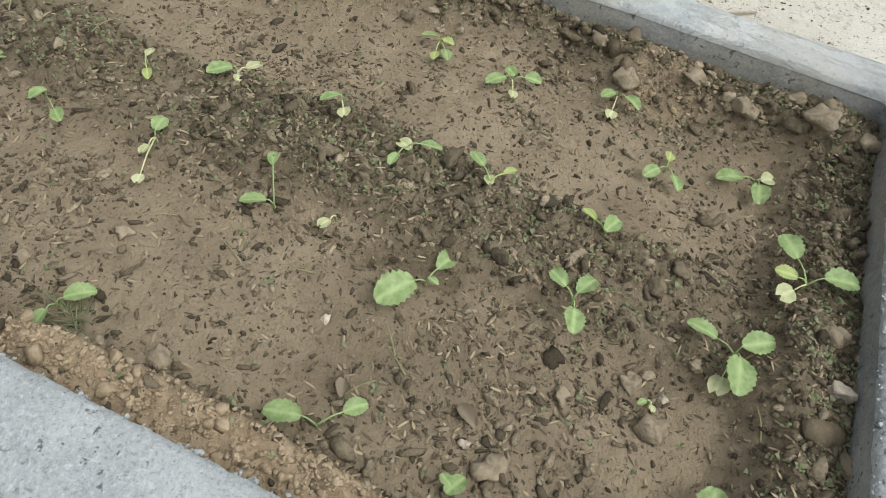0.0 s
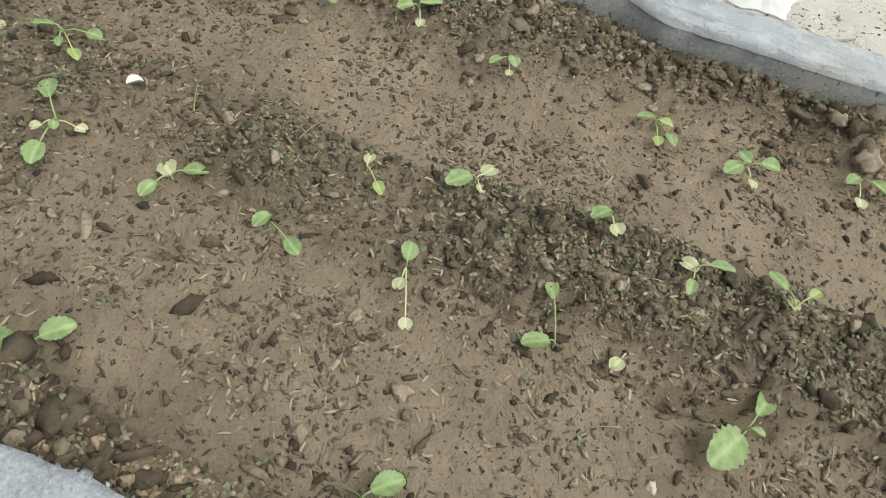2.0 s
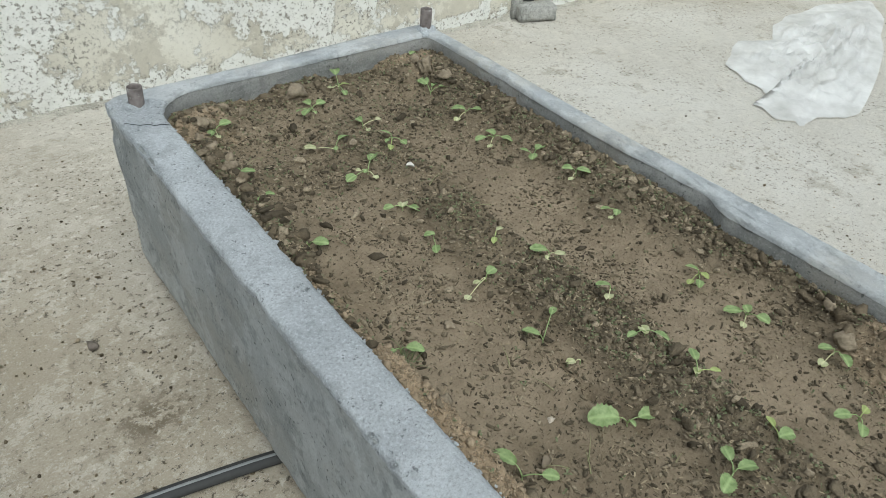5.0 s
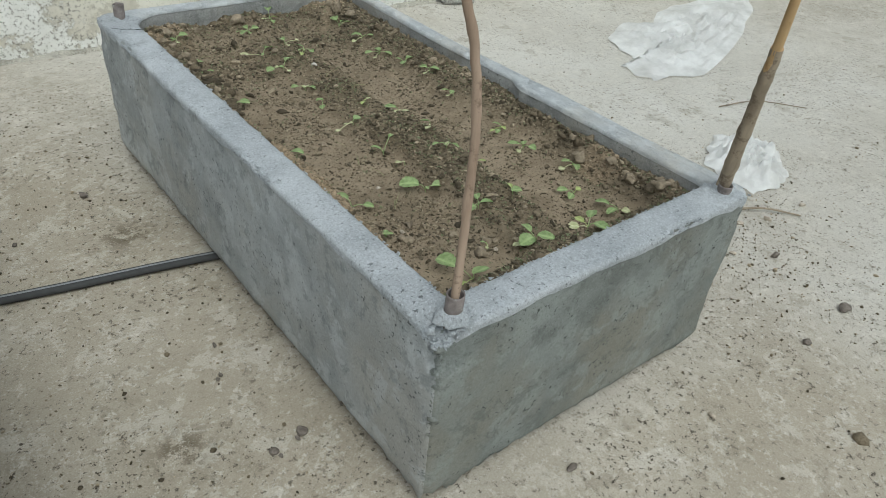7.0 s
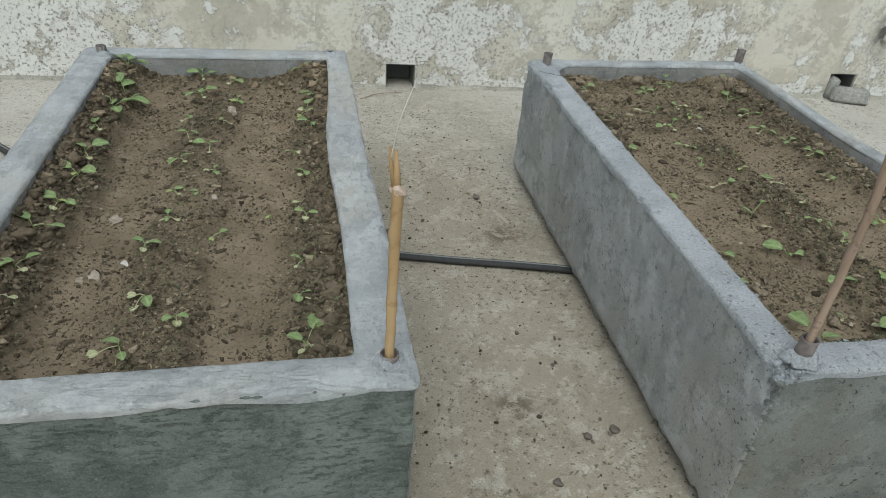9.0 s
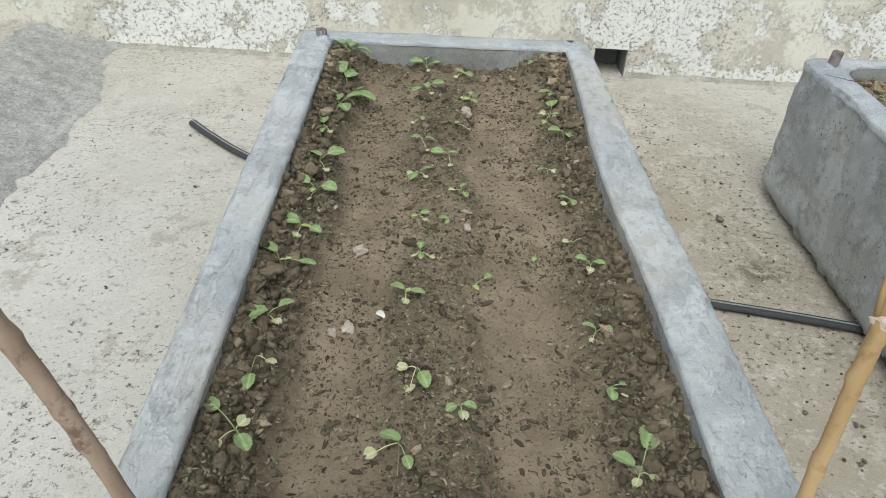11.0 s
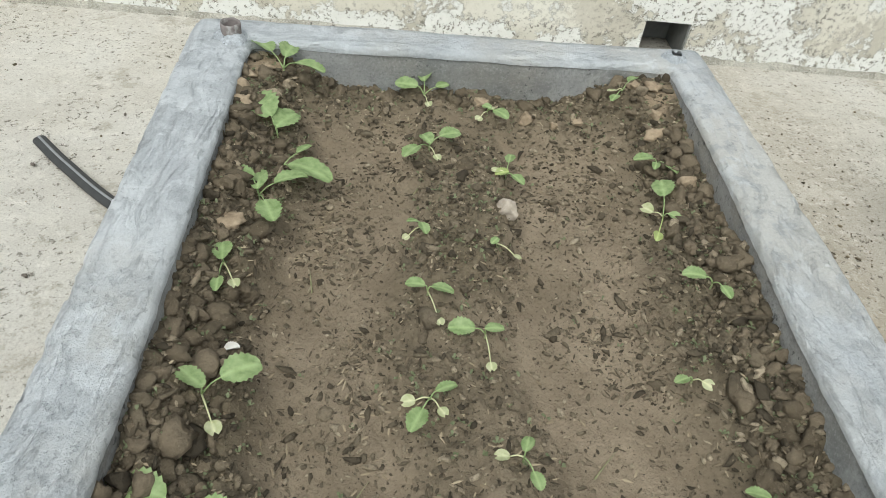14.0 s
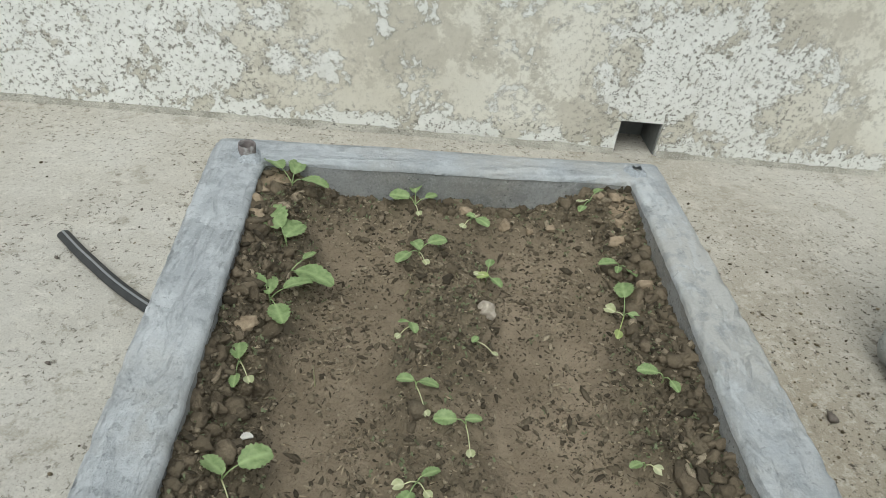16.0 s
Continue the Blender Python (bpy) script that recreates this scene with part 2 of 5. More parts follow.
def wall_material():
    """Cream wash over plaster, with zones where a white crust has broken up and flaked off."""
    n = Nodes("peeling_lime_wash", 0.92)
    cream = n.ramp(n.noise(1.5, 6, 0.62), (0.34, (0.66, 0.625, 0.53)), (0.66, (0.77, 0.75, 0.665)))
    bare = n.ramp(n.noise(9, 7, 0.72), (0.3, (0.44, 0.41, 0.335)), (0.7, (0.59, 0.555, 0.47)))
    grain = n.noise(85, 6, 0.75)
    worn = n.math("ADD", n.math("MULTIPLY", n.noise(2.6, 5, 0.6), 0.6), n.math("MULTIPLY", n.noise(19, 9, 0.8), 0.4))
    c = n.mix(n.ramp(worn, (0.5, 0.0), (0.535, 0.75)), cream, bare)
    zone = None
    for x, z, rx, rz in ((-1.75, 0.3, 1.15, 0.75), (-3.6, 0.3, 1.3, 0.6), (0.62, 0.32, 0.75, 0.62), (2.1, 0.36, 0.9, 0.4), (4.6, 0.25, 1.6, 0.45), (1.0, 0.0, 14.0, 0.15)):
        b = n.blob((x, 3.18 - 0.045 * x, z), (rx, 3.0 if rx > 9 else 0.7, rz))
        zone = b if zone is None else n.math("MAXIMUM", zone, b)
    zone = n.ramp(zone, (0.02, 0.0), (0.4, 1.0))
    ragged = n.math("ADD", n.math("MULTIPLY", n.noise(5.5, 8, 0.68, distort=0.3), 0.68), n.math("MULTIPLY", n.noise(30, 9, 0.8), 0.32))
    over = n.math("ADD", ragged, n.math("MULTIPLY", zone, 0.105))
    c = n.mix(n.math("MULTIPLY", zone, 0.45), c, bare)
    crust = n.ramp(over, (0.552, 0.0), (0.562, 1.0))
    c = n.mix(crust, c, n.ramp(n.noise(12, 6, 0.7), (0.3, (0.72, 0.715, 0.665)), (0.7, (0.83, 0.83, 0.79))))
    rim = n.math("MULTIPLY", n.ramp(over, (0.537, 0.0), (0.55, 1.0)), n.math("SUBTRACT", 1.0, crust))
    c = n.mix(n.math("MULTIPLY", rim, 0.5), c, (0.33, 0.31, 0.26))
    holes = n.math("MULTIPLY", n.ramp(n.noise(62, 5, 0.72), (0.57, 0.0), (0.585, 1.0)), n.ramp(n.math("ADD", zone, n.noise(3.0, 5)), (0.5, 0.1), (1.1, 0.9)))
    c = n.mix(holes, c, (0.27, 0.255, 0.215))
    stain = n.math("MULTIPLY", n.ramp(n.noise(11, 9, 0.85), (0.595, 0.0), (0.62, 0.75)), n.ramp(zone, (0.1, 0.35), (0.8, 1.0)))
    c = n.mix(stain, c, (0.31, 0.305, 0.275))
    run = n.math("MULTIPLY", n.blob((3.62, 3.02, 0.46), (0.16, 0.3, 0.3)), n.ramp(n.noise(14, 5), (0.35, 0.0), (0.55, 1.6)))
    c = n.mix(run, c, (0.12, 0.12, 0.105))
    h = n.mix(0.4, n.math("SUBTRACT", crust, n.math("MULTIPLY", holes, 0.9)), grain)
    return n.finish(c, h, 0.7, 0.006)


def leaf_material(name, deep, pale):
    n = Nodes(name, 0.55)
    c = n.ramp(n.noise(90, 4), (0.3, deep), (0.7, pale))
    tip = n.attr("vein")
    c = n.mix(n.math("MULTIPLY", tip, 0.45), c, tuple(min(1.0, 1.5 * v) for v in pale))
    n.bsdf.inputs["Specular IOR Level"].default_value = 0.35
    mat = n.finish(c, n.noise(160, 3), 0.25, 0.002)
    t = n.tree.nodes.new("ShaderNodeBsdfTranslucent")
    n.link(c, t.inputs["Color"])
    m = n.tree.nodes.new("ShaderNodeMixShader")
    m.inputs[0].default_value = 0.27
    n.link(n.bsdf.outputs[0], m.inputs[1]), n.link(t.outputs[0], m.inputs[2])
    n.link(m.outputs[0], n.tree.nodes["Material Output"].inputs["Surface"])
    return mat


def wood_material(name, dark, light, bark):
    n = Nodes(name, 0.75)
    c = n.ramp(n.noise(30, 5, 0.6, (1, 1, 0.12)), (0.3, dark), (0.7, light))
    c = n.mix(n.ramp(n.noise(22, 5, 0.7), (0.55, 0.0), (0.66, 0.8)), c, bark)
    return n.finish(c, n.noise(60, 4, 0.6, (1, 1, 0.3)), 0.4, 0.003)


def pipe_material():
    n = Nodes("cement_stained_pipe", 0.7)
    c = n.ramp(n.noise(35, 5), (0.35, (0.145, 0.124, 0.117)), (0.65, (0.265, 0.234, 0.221)))
    c = n.mix(n.ramp(n.noise(50, 4), (0.58, 0.0), (0.68, 0.8)), c, (0.4, 0.39, 0.37))
    return n.finish(c, n.noise(90, 4), 0.4, 0.003)


def plastic_material():
    n = Nodes("dusty_clear_plastic", 0.35)
    c = n.ramp(n.noise(6, 5), (0.35, (0.74, 0.74, 0.72)), (0.7, (0.85, 0.85, 0.84)))
    mat = n.finish(c, n.noise(30, 4), 0.3, 0.004)
    t = n.tree.nodes.new("ShaderNodeBsdfTransparent")
    m = n.tree.nodes.new("ShaderNodeMixShader")
    n.put(m.inputs[0], n.ramp(n.noise(4, 5), (0.35, 0.16), (0.65, 0.46)))
    n.link(n.bsdf.outputs[0], m.inputs[1]), n.link(t.outputs[0], m.inputs[2])
    n.link(m.outputs[0], n.tree.nodes["Material Output"].inputs["Surface"])
    return mat


def plain_material(name, colour, rough):
    n = Nodes(name, rough)
    return n.finish(n.ramp(n.noise(40, 4), (0.3, tuple(0.8 * v for v in colour)), (0.7, colour)), n.noise(120, 3), 0.2, 0.002)


SOIL, CLOD, HUSK = soil_material(), clod_material(), husk_material()
PALE_STONE = stone_material("pale_stone", (0.33, 0.28, 0.22), (0.58, 0.51, 0.42))
DRY_CLOD = stone_material("dry_clod", (0.18, 0.146, 0.102), (0.345, 0.285, 0.205))
SAND = stone_material("tan_sand", (0.24, 0.182, 0.118), (0.43, 0.34, 0.235))
DARK_STONE = stone_material("grey_pebble", (0.12, 0.10, 0.085), (0.24, 0.21, 0.18))
# CEMENT_A covers only the front face, darker than SIDE_A on the others
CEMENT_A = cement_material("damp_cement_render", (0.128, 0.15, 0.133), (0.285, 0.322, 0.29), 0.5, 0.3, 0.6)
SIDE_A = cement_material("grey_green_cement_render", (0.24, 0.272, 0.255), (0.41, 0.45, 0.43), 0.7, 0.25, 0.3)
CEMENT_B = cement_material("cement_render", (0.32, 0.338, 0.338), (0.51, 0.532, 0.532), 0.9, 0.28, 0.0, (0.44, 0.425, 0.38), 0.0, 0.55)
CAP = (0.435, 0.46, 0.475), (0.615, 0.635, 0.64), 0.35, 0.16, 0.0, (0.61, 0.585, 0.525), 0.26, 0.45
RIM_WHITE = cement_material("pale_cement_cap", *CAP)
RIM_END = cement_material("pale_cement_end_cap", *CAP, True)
INSIDE = cement_material("inner_cement_render", (0.25, 0.255, 0.245), (0.40, 0.40, 0.385), 0.8, 0.35, 0.0, (0.36, 0.33, 0.28))
# browner cement for the front, with that face's shade put into its colour
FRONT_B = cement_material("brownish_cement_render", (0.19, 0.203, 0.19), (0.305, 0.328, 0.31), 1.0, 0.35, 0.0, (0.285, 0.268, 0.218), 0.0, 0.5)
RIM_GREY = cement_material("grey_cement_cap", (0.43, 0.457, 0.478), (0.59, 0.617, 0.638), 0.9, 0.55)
FLOOR, WALL = floor_material(), wall_material()
RAMP = gravel_mortar_material()
FILLET = cement_material("stained_plaster", (0.34, 0.32, 0.27), (0.6, 0.575, 0.5), 1.0, 0.6)
LEAF = leaf_material("green_leaf", (0.2, 0.295, 0.108), (0.365, 0.465, 0.22))
YELLOW = leaf_material("yellowing_leaf", (0.32, 0.39, 0.13), (0.46, 0.53, 0.22))
COTYLEDON = leaf_material("pale_seed_leaf", (0.42, 0.46, 0.22), (0.62, 0.62, 0.40))
STEM = leaf_material("pale_stem", (0.26, 0.34, 0.14), (0.42, 0.46, 0.25))
WEED = leaf_material("grey_green_weed", (0.13, 0.15, 0.07), (0.27, 0.3, 0.17))
GRASS = leaf_material("dry_grass", (0.25, 0.27, 0.13), (0.42, 0.38, 0.22))
BARK_STICK = wood_material("peeled_branch", (0.26, 0.185, 0.132), (0.42, 0.32, 0.242), (0.12, 0.082, 0.057))
GREY_STICK = wood_material("weathered_branch", (0.21, 0.172, 0.125), (0.37, 0.305, 0.225), (0.12, 0.09, 0.065))
CANE = wood_material("yellow_cane", (0.38, 0.25, 0.12), (0.52, 0.37, 0.2), (0.30, 0.19, 0.09))
CUT_WOOD = plain_material("cut_wood", (0.55, 0.36, 0.2), 0.8)
DRY_LEAF = plain_material("dry_leaf", (0.25, 0.205, 0.15), 0.85)
MUD = mud_material()
CAST = cast_material()
RAG = plain_material("pale_rag", (0.66, 0.52, 0.42), 0.95)
PIPE = pipe_material()
PLASTIC = plastic_material()
RUBBER = plain_material("black_rubber", (0.055, 0.056, 0.056), 0.6)
STRIPE = plain_material("white_stripe", (0.27, 0.28, 0.285), 0.6)
# near-black: painted shade under the planters, and the filling of cracks
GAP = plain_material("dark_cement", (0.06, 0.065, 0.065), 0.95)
HOLE = plain_material("shaded_cement", (0.19, 0.195, 0.185), 0.95)
FIBRE = plain_material("pale_fibre", (0.7, 0.68, 0.62), 0.5)


# ---- building helpers ----
def lattice(seed):
    return np.random.RandomState(seed).rand(64, 64)


def value_noise(x, y, seed):
    """Smooth noise from -1 to 1 over arrays of x and y."""
    g = lattice(seed)
    xi, yi = np.floor(x).astype(int), np.floor(y).astype(int)
    fx, fy = x - xi, y - yi
    fx, fy = fx * fx * (3 - 2 * fx), fy * fy * (3 - 2 * fy)
    a, b = g[xi % 64, yi % 64], g[(xi + 1) % 64, yi % 64]
    c, d = g[xi % 64, (yi + 1) % 64], g[(xi + 1) % 64, (yi + 1) % 64]
    return 2 * ((a * (1 - fx) + b * fx) * (1 - fy) + (c * (1 - fx) + d * fx) * fy) - 1


def fractal(x, y, scale, seed, octaves=3):
    out, amp = 0.0, 1.0
    for k in range(octaves):
        out = out + amp * value_noise(x * scale * 2**k + 7.3 * k, y * scale * 2**k + 3.1 * k, seed + k)
        amp *= 0.5
    return out


def step(a, b, x):
    t = np.clip((x - a) / (b - a), 0, 1)
    return t * t * (3 - 2 * t)


def mesh_of(name, verts, faces, materials, smooth=True):
    me = bpy.data.meshes.new(name)
    me.from_pydata(verts, [], faces)
    for m in materials if isinstance(materials, (list, tuple)) else [materials]:
        me.materials.append(m)
    me.polygons.foreach_set("use_smooth", [smooth] * len(me.polygons))
    me.update()
    return me


def tri_mesh(name, verts, tris, material):
    """A mesh from arrays of points and triangles."""
    me = bpy.data.meshes.new(name)
    me.vertices.add(len(verts))
    me.vertices.foreach_set("co", np.asarray(verts, np.float32).ravel())
    me.loops.add(3 * len(tris))
    me.loops.foreach_set("vertex_index", np.asarray(tris, np.int32).ravel())
    me.polygons.add(len(tris))
    me.polygons.foreach_set("loop_start", np.arange(0, 3 * len(tris), 3, dtype=np.int32))
    me.update(calc_edges=True)
    me.materials.append(material)
    me.polygons.foreach_set("use_smooth", [True] * len(tris))
    me.update()
    return me


def piece(name, verts, faces, materials, parent=None, label="", smooth=True):
    ob = new(name, mesh_of(name, verts, faces, materials, smooth))
    if parent is not None:
        ob.parent = parent
    if label:
        tagged(ob, label)
    return ob


def part(name, bm, material, parent=None, label="", smooth=False):
    me = bpy.data.meshes.new(name)
    bm.to_mesh(me)
    bm.free()
    me.materials.append(material)
    me.polygons.foreach_set("use_smooth", [smooth] * len(me.polygons))
    ob = new(name, me)
    if parent is not None:
        ob.parent = parent
    if label:
        tagged(ob, label)
    return ob


def holder(name, at, label, category, group="", kind=""):
    ob = new(name)
    ob.empty_display_size = 0.05
    ob.location = at
    return tagged(ob, label, category, group, kind)


def tube(points, radii, sides=10, ends=True):
    """Vertices and faces of a round tube along points."""
    pts = [Vector(p) for p in points]
    verts, faces = [], []
    for i, p in enumerate(pts):
        d = (pts[min(i + 1, len(pts) - 1)] - pts[max(i - 1, 0)]).normalized()
        side = d.cross(Vector((0.3, 1, 0.05))).normalized()
        up = side.cross(d)
        for k in range(sides):
            a = 2 * math.pi * k / sides
            verts.append(p + radii[i] * (math.cos(a) * side + math.sin(a) * up))
    for i in range(len(pts) - 1):
        for k in range(sides):
            j = (k + 1) % sides
            faces.append((i * sides + k, i * sides + j, (i + 1) * sides + j, (i + 1) * sides + k))
    if ends:
        faces.append(tuple(reversed(range(sides))))
        faces.append(tuple((len(pts) - 1) * sides + k for k in range(sides)))
    return verts, faces


def glide(points, n):
    """n points on a smooth curve through the given ones."""
    p = [Vector(q) for q in points]
    p = [2 * p[0] - p[1]] + p + [2 * p[-1] - p[-2]]
    out = []
    for i in range(n):
        s = i / (n - 1) * (len(p) - 3)
        k = min(int(s), len(p) - 4)
        t = s - k
        a, b, c, d = p[k:k + 4]
        out.append(0.5 * (2 * b + (c - a) * t + (2 * a - 5 * b + 4 * c - d) * t * t + (3 * b - a - 3 * c + d) * t**3))
    return out


BALLS = {}


def ball(level):
    if level not in BALLS:
        bm = bmesh.new()
        bmesh.ops.create_icosphere(bm, subdivisions=level, radius=1.0)
        bm.verts.ensure_lookup_table()
        BALLS[level] = (np.array([v.co[:] for v in bm.verts]), [tuple(v.index for v in f.verts) for f in bm.faces])
        bm.free()
    return BALLS[level]


def lump(rng, size, level=2, flat=0.7, rough=0.28):
    """An uneven lump with broken flats, about size across."""
    v, f = ball(level)
    off = rng.rand(3) * 50
    w = v.copy()
    for _ in range(7):
        d = rng.normal(size=3)
        d /= np.linalg.norm(d)
        w -= np.clip(w @ d - rng.uniform(0.5, 0.85), 0, None)[:, None] * d
    n = fractal(v[:, 0] * 1.6 + off[0] + v[:, 2], v[:, 1] * 1.6 + off[1] - v[:, 2] * 0.7, 1.0, 11, 3)
    w = w * (1 + rough * n)[:, None] * (rng.uniform(0.65, 1.3, 3) * [1, 1, flat])
    a = rng.uniform(0, 6.28)
    c, s = math.cos(a), math.sin(a)
    return w @ np.array([[c, s, 0], [-s, c, 0], [0, 0, 1]]) * size / 2.0, f


STOCK = {}


def quick_lump(rng, size, level, flat, rough):
    """A lump from a stock of shapes, turned and scaled."""
    key = (level, flat, rough)
    if key not in STOCK:
        own = np.random.RandomState(level * 100 + int(flat * 50))
        shapes = [lump(own, 1.0, level, flat, rough) for _ in range(160)]
        STOCK[key] = [v for v, _ in shapes], np.array(shapes[0][1])
    shapes, tris = STOCK[key]
    a = rng.uniform(0, 6.28)
    c, s = math.cos(a), math.sin(a)
    return shapes[rng.randint(160)] @ np.array([[c, s, 0], [-s, c, 0], [0, 0, 1]]) * size, tris


def cobbles(x, y, scale, seed):
    """Rounded bumps of uneven size packed side by side, 0 to 1."""
    g = np.random.RandomState(seed).rand(64, 64, 3)
    u, v = x * scale + 0.4 * value_noise(x * scale * 0.6, y * scale * 0.6, seed + 1), y * scale
    ui, vi = np.floor(u).astype(int), np.floor(v).astype(int)
    best, tall = np.full(x.shape, 9.0), np.zeros(x.shape)
    for a in (-1, 0, 1):
        for b in (-1, 0, 1):
            r = g[(ui + a) % 64, (vi + b) % 64]
            d = (ui + a + r[..., 0] - u) ** 2 + (vi + b + r[..., 1] - v) ** 2
            tall = np.where(d < best, r[..., 2], tall)
            best = np.minimum(best, d)
    return np.clip(1 - best * 1.3, 0, 1) * (0.35 + 0.65 * tall)


# ---- the roof floor, the parapet and the mortar ramp ----
def wall_y(x):
    return 3.18 - 0.045 * x


def build_floor():
    xs, ys = np.linspace(-9, 11, 161), np.linspace(-7, 4, 89)
    gx, gy = np.meshgrid(xs, ys, indexing="ij")
    gz = 0.004 * fractal(gx, gy, 1.4, 21) - 0.004
    verts = np.stack([gx, gy, gz], -1).reshape(-1, 3).tolist()
    m = len(ys)
    faces = [(i * m + j, (i + 1) * m + j, (i + 1) * m + j + 1, i * m + j + 1) for i in range(len(xs) - 1) for j in range(m - 1)]
    tagged(piece("floor", verts, faces, FLOOR), "worn beige cement screed with stains and chips", "floor", kind="structure")


def box(bm, x0, x1, y0, y1, z0, z1, wobble=0.0):
    """A box whose y follows the parapet's slant."""
    v = [bm.verts.new((x, y + wall_y(x) - 3.18, z)) for z in (z0, z1) for x, y in ((x0, y0), (x1, y0), (x1, y1), (x0, y1))]
    for f in ((3, 2, 1, 0), (4, 5, 6, 7), (0, 1, 5, 4), (1, 2, 6, 5), (2, 3, 7, 6), (3, 0, 4, 7)):
        bm.faces.new([v[i] for i in f])


HOLES = [(0.335, 0.515, 0.146), (3.345, 3.54, 0.165)]


def build_parapet():
    bm = bmesh.new()
    y, edge = 3.18, -9.0
    for x0, x1, top in HOLES:
        box(bm, edge, x0, y, y + 0.28, -0.02, 1.15)
        box(bm, x0, x1, y, y + 0.28, top, 1.15)
        box(bm, x0, x1, y + 0.2, y + 0.28, -0.02, top)
        edge = x1
    box(bm, edge, 11.0, y, y + 0.28, -0.02, 1.15)
    for x0, x1, top in HOLES:
        # lining darker than the wall: the recess's shade is put into its colour
        lining = bmesh.new()
        box(lining, x0, x0 + 0.006, y + 0.012, y + 0.2, -0.01, top)
        box(lining, x1 - 0.006, x1, y + 0.012, y + 0.2, -0.01, top)
        box(lining, x0 + 0.006, x1 - 0.006, y + 0.012, y + 0.2, top - 0.006, top)
        box(lining, x0 + 0.006, x1 - 0.006, y + 0.19, y + 0.2, -0.01, top - 0.006)
        tagged(part("drain_hole", lining, HOLE), "dark square drain hole in the parapet", "drain hole", kind="structure")
    wall = part("wall_north", bm, WALL)
    tagged(wall, "parapet with peeling cream and white lime wash", "wall", kind="structure")
    # rough plaster fillet along the foot of the parapet
    verts, faces = [], []
    runs = [(-9.0, 0.33), (0.52, 3.34), (3.545, 11.0)]
    for a, b in runs:
        n = int((b - a) / 0.04)
        base = len(verts)
        for i in range(n + 1):
            x = a + (b - a) * i / n
            w = noise.noise((x * 6, 0, 3)) * 0.018 + noise.noise((x * 23, 4, 3)) * 0.012
            yy = wall_y(x)
            verts += [(x, yy + 0.008, 0.022 + w * 0.7), (x, yy - 0.004, 0.018 + w * 0.7), (x, yy - 0.010 - w * 0.3, 0.007), (x, yy - 0.022 - w * 0.8, -0.012)]
        for i in range(n):
            for k in range(3):
                p = base + i * 4 + k
                faces.append((p, p + 1, p + 5, p + 4))
    tagged(piece("trim", verts, faces, FILLET), "crumbling plaster fillet at the parapet's foot", "trim", kind="structure")
    # plain parapets that close the roof round the camera
    for name, x0, x1, y0, y1 in (("wall_south", -9, 11, -7.2, -7.0), ("wall_west", -9.2, -9, -7.2, 3.9), ("wall_east", 11, 11.2, -7.2, 3.3)):
        bm = bmesh.new()
        v = [bm.verts.new((x, yy, z)) for z in (-0.02, 1.15) for x, yy in ((x0, y0), (x1, y0), (x1, y1), (x0, y1))]
        for f in ((3, 2, 1, 0), (4, 5, 6, 7), (0, 1, 5, 4), (1, 2, 6, 5), (2, 3, 7, 6), (3, 0, 4, 7)):
            bm.faces.new([v[i] for i in f])
        tagged(part(name, bm, WALL), "plain lime-washed parapet", "wall", kind="structure")


def build_ramp():
    xs, ys = np.linspace(-4.6, -1.98, 150), np.linspace(-1.2, 3.32, 260)
    gx, gy = np.meshgrid(xs, ys, indexing="ij")
    edge = -2.08 + 0.05 * fractal(gy, gx * 0, 2.0, 41) + 0.025 * fractal(gy, gx, 14, 47, 2) - 0.1 * step(2.6, 3.3, gy)
    rise = step(0.0, 0.6, edge - gx) * 0.1
    rough = (rise > 0.004) * (rise < 0.097)
    gz = -0.02 + rise * 1.15 + step(0, 0.06, edge - gx) * 0.022 + rough * 0.011 * fractal(gx, gy, 17, 44)
    verts = np.stack([gx, gy, gz], -1).reshape(-1, 3).tolist()
    m = len(ys)
    faces = [(i * m + j, (i + 1) * m + j, (i + 1) * m + j + 1, i * m + j + 1) for i in range(len(xs) - 1) for j in range(m - 1)]
    ob = piece("ramp", verts, faces, [RAMP, FLOOR])
    for p in ob.data.polygons:
        p.material_index = 1 if p.center.x < -2.72 + 0.03 * noise.noise((p.center.y * 5, 0, 0)) else 0
    tagged(ob, "rough grey mortar ramp up to a pale raised slab", "ramp", kind="structure")


build_floor()
build_parapet()
build_ramp()


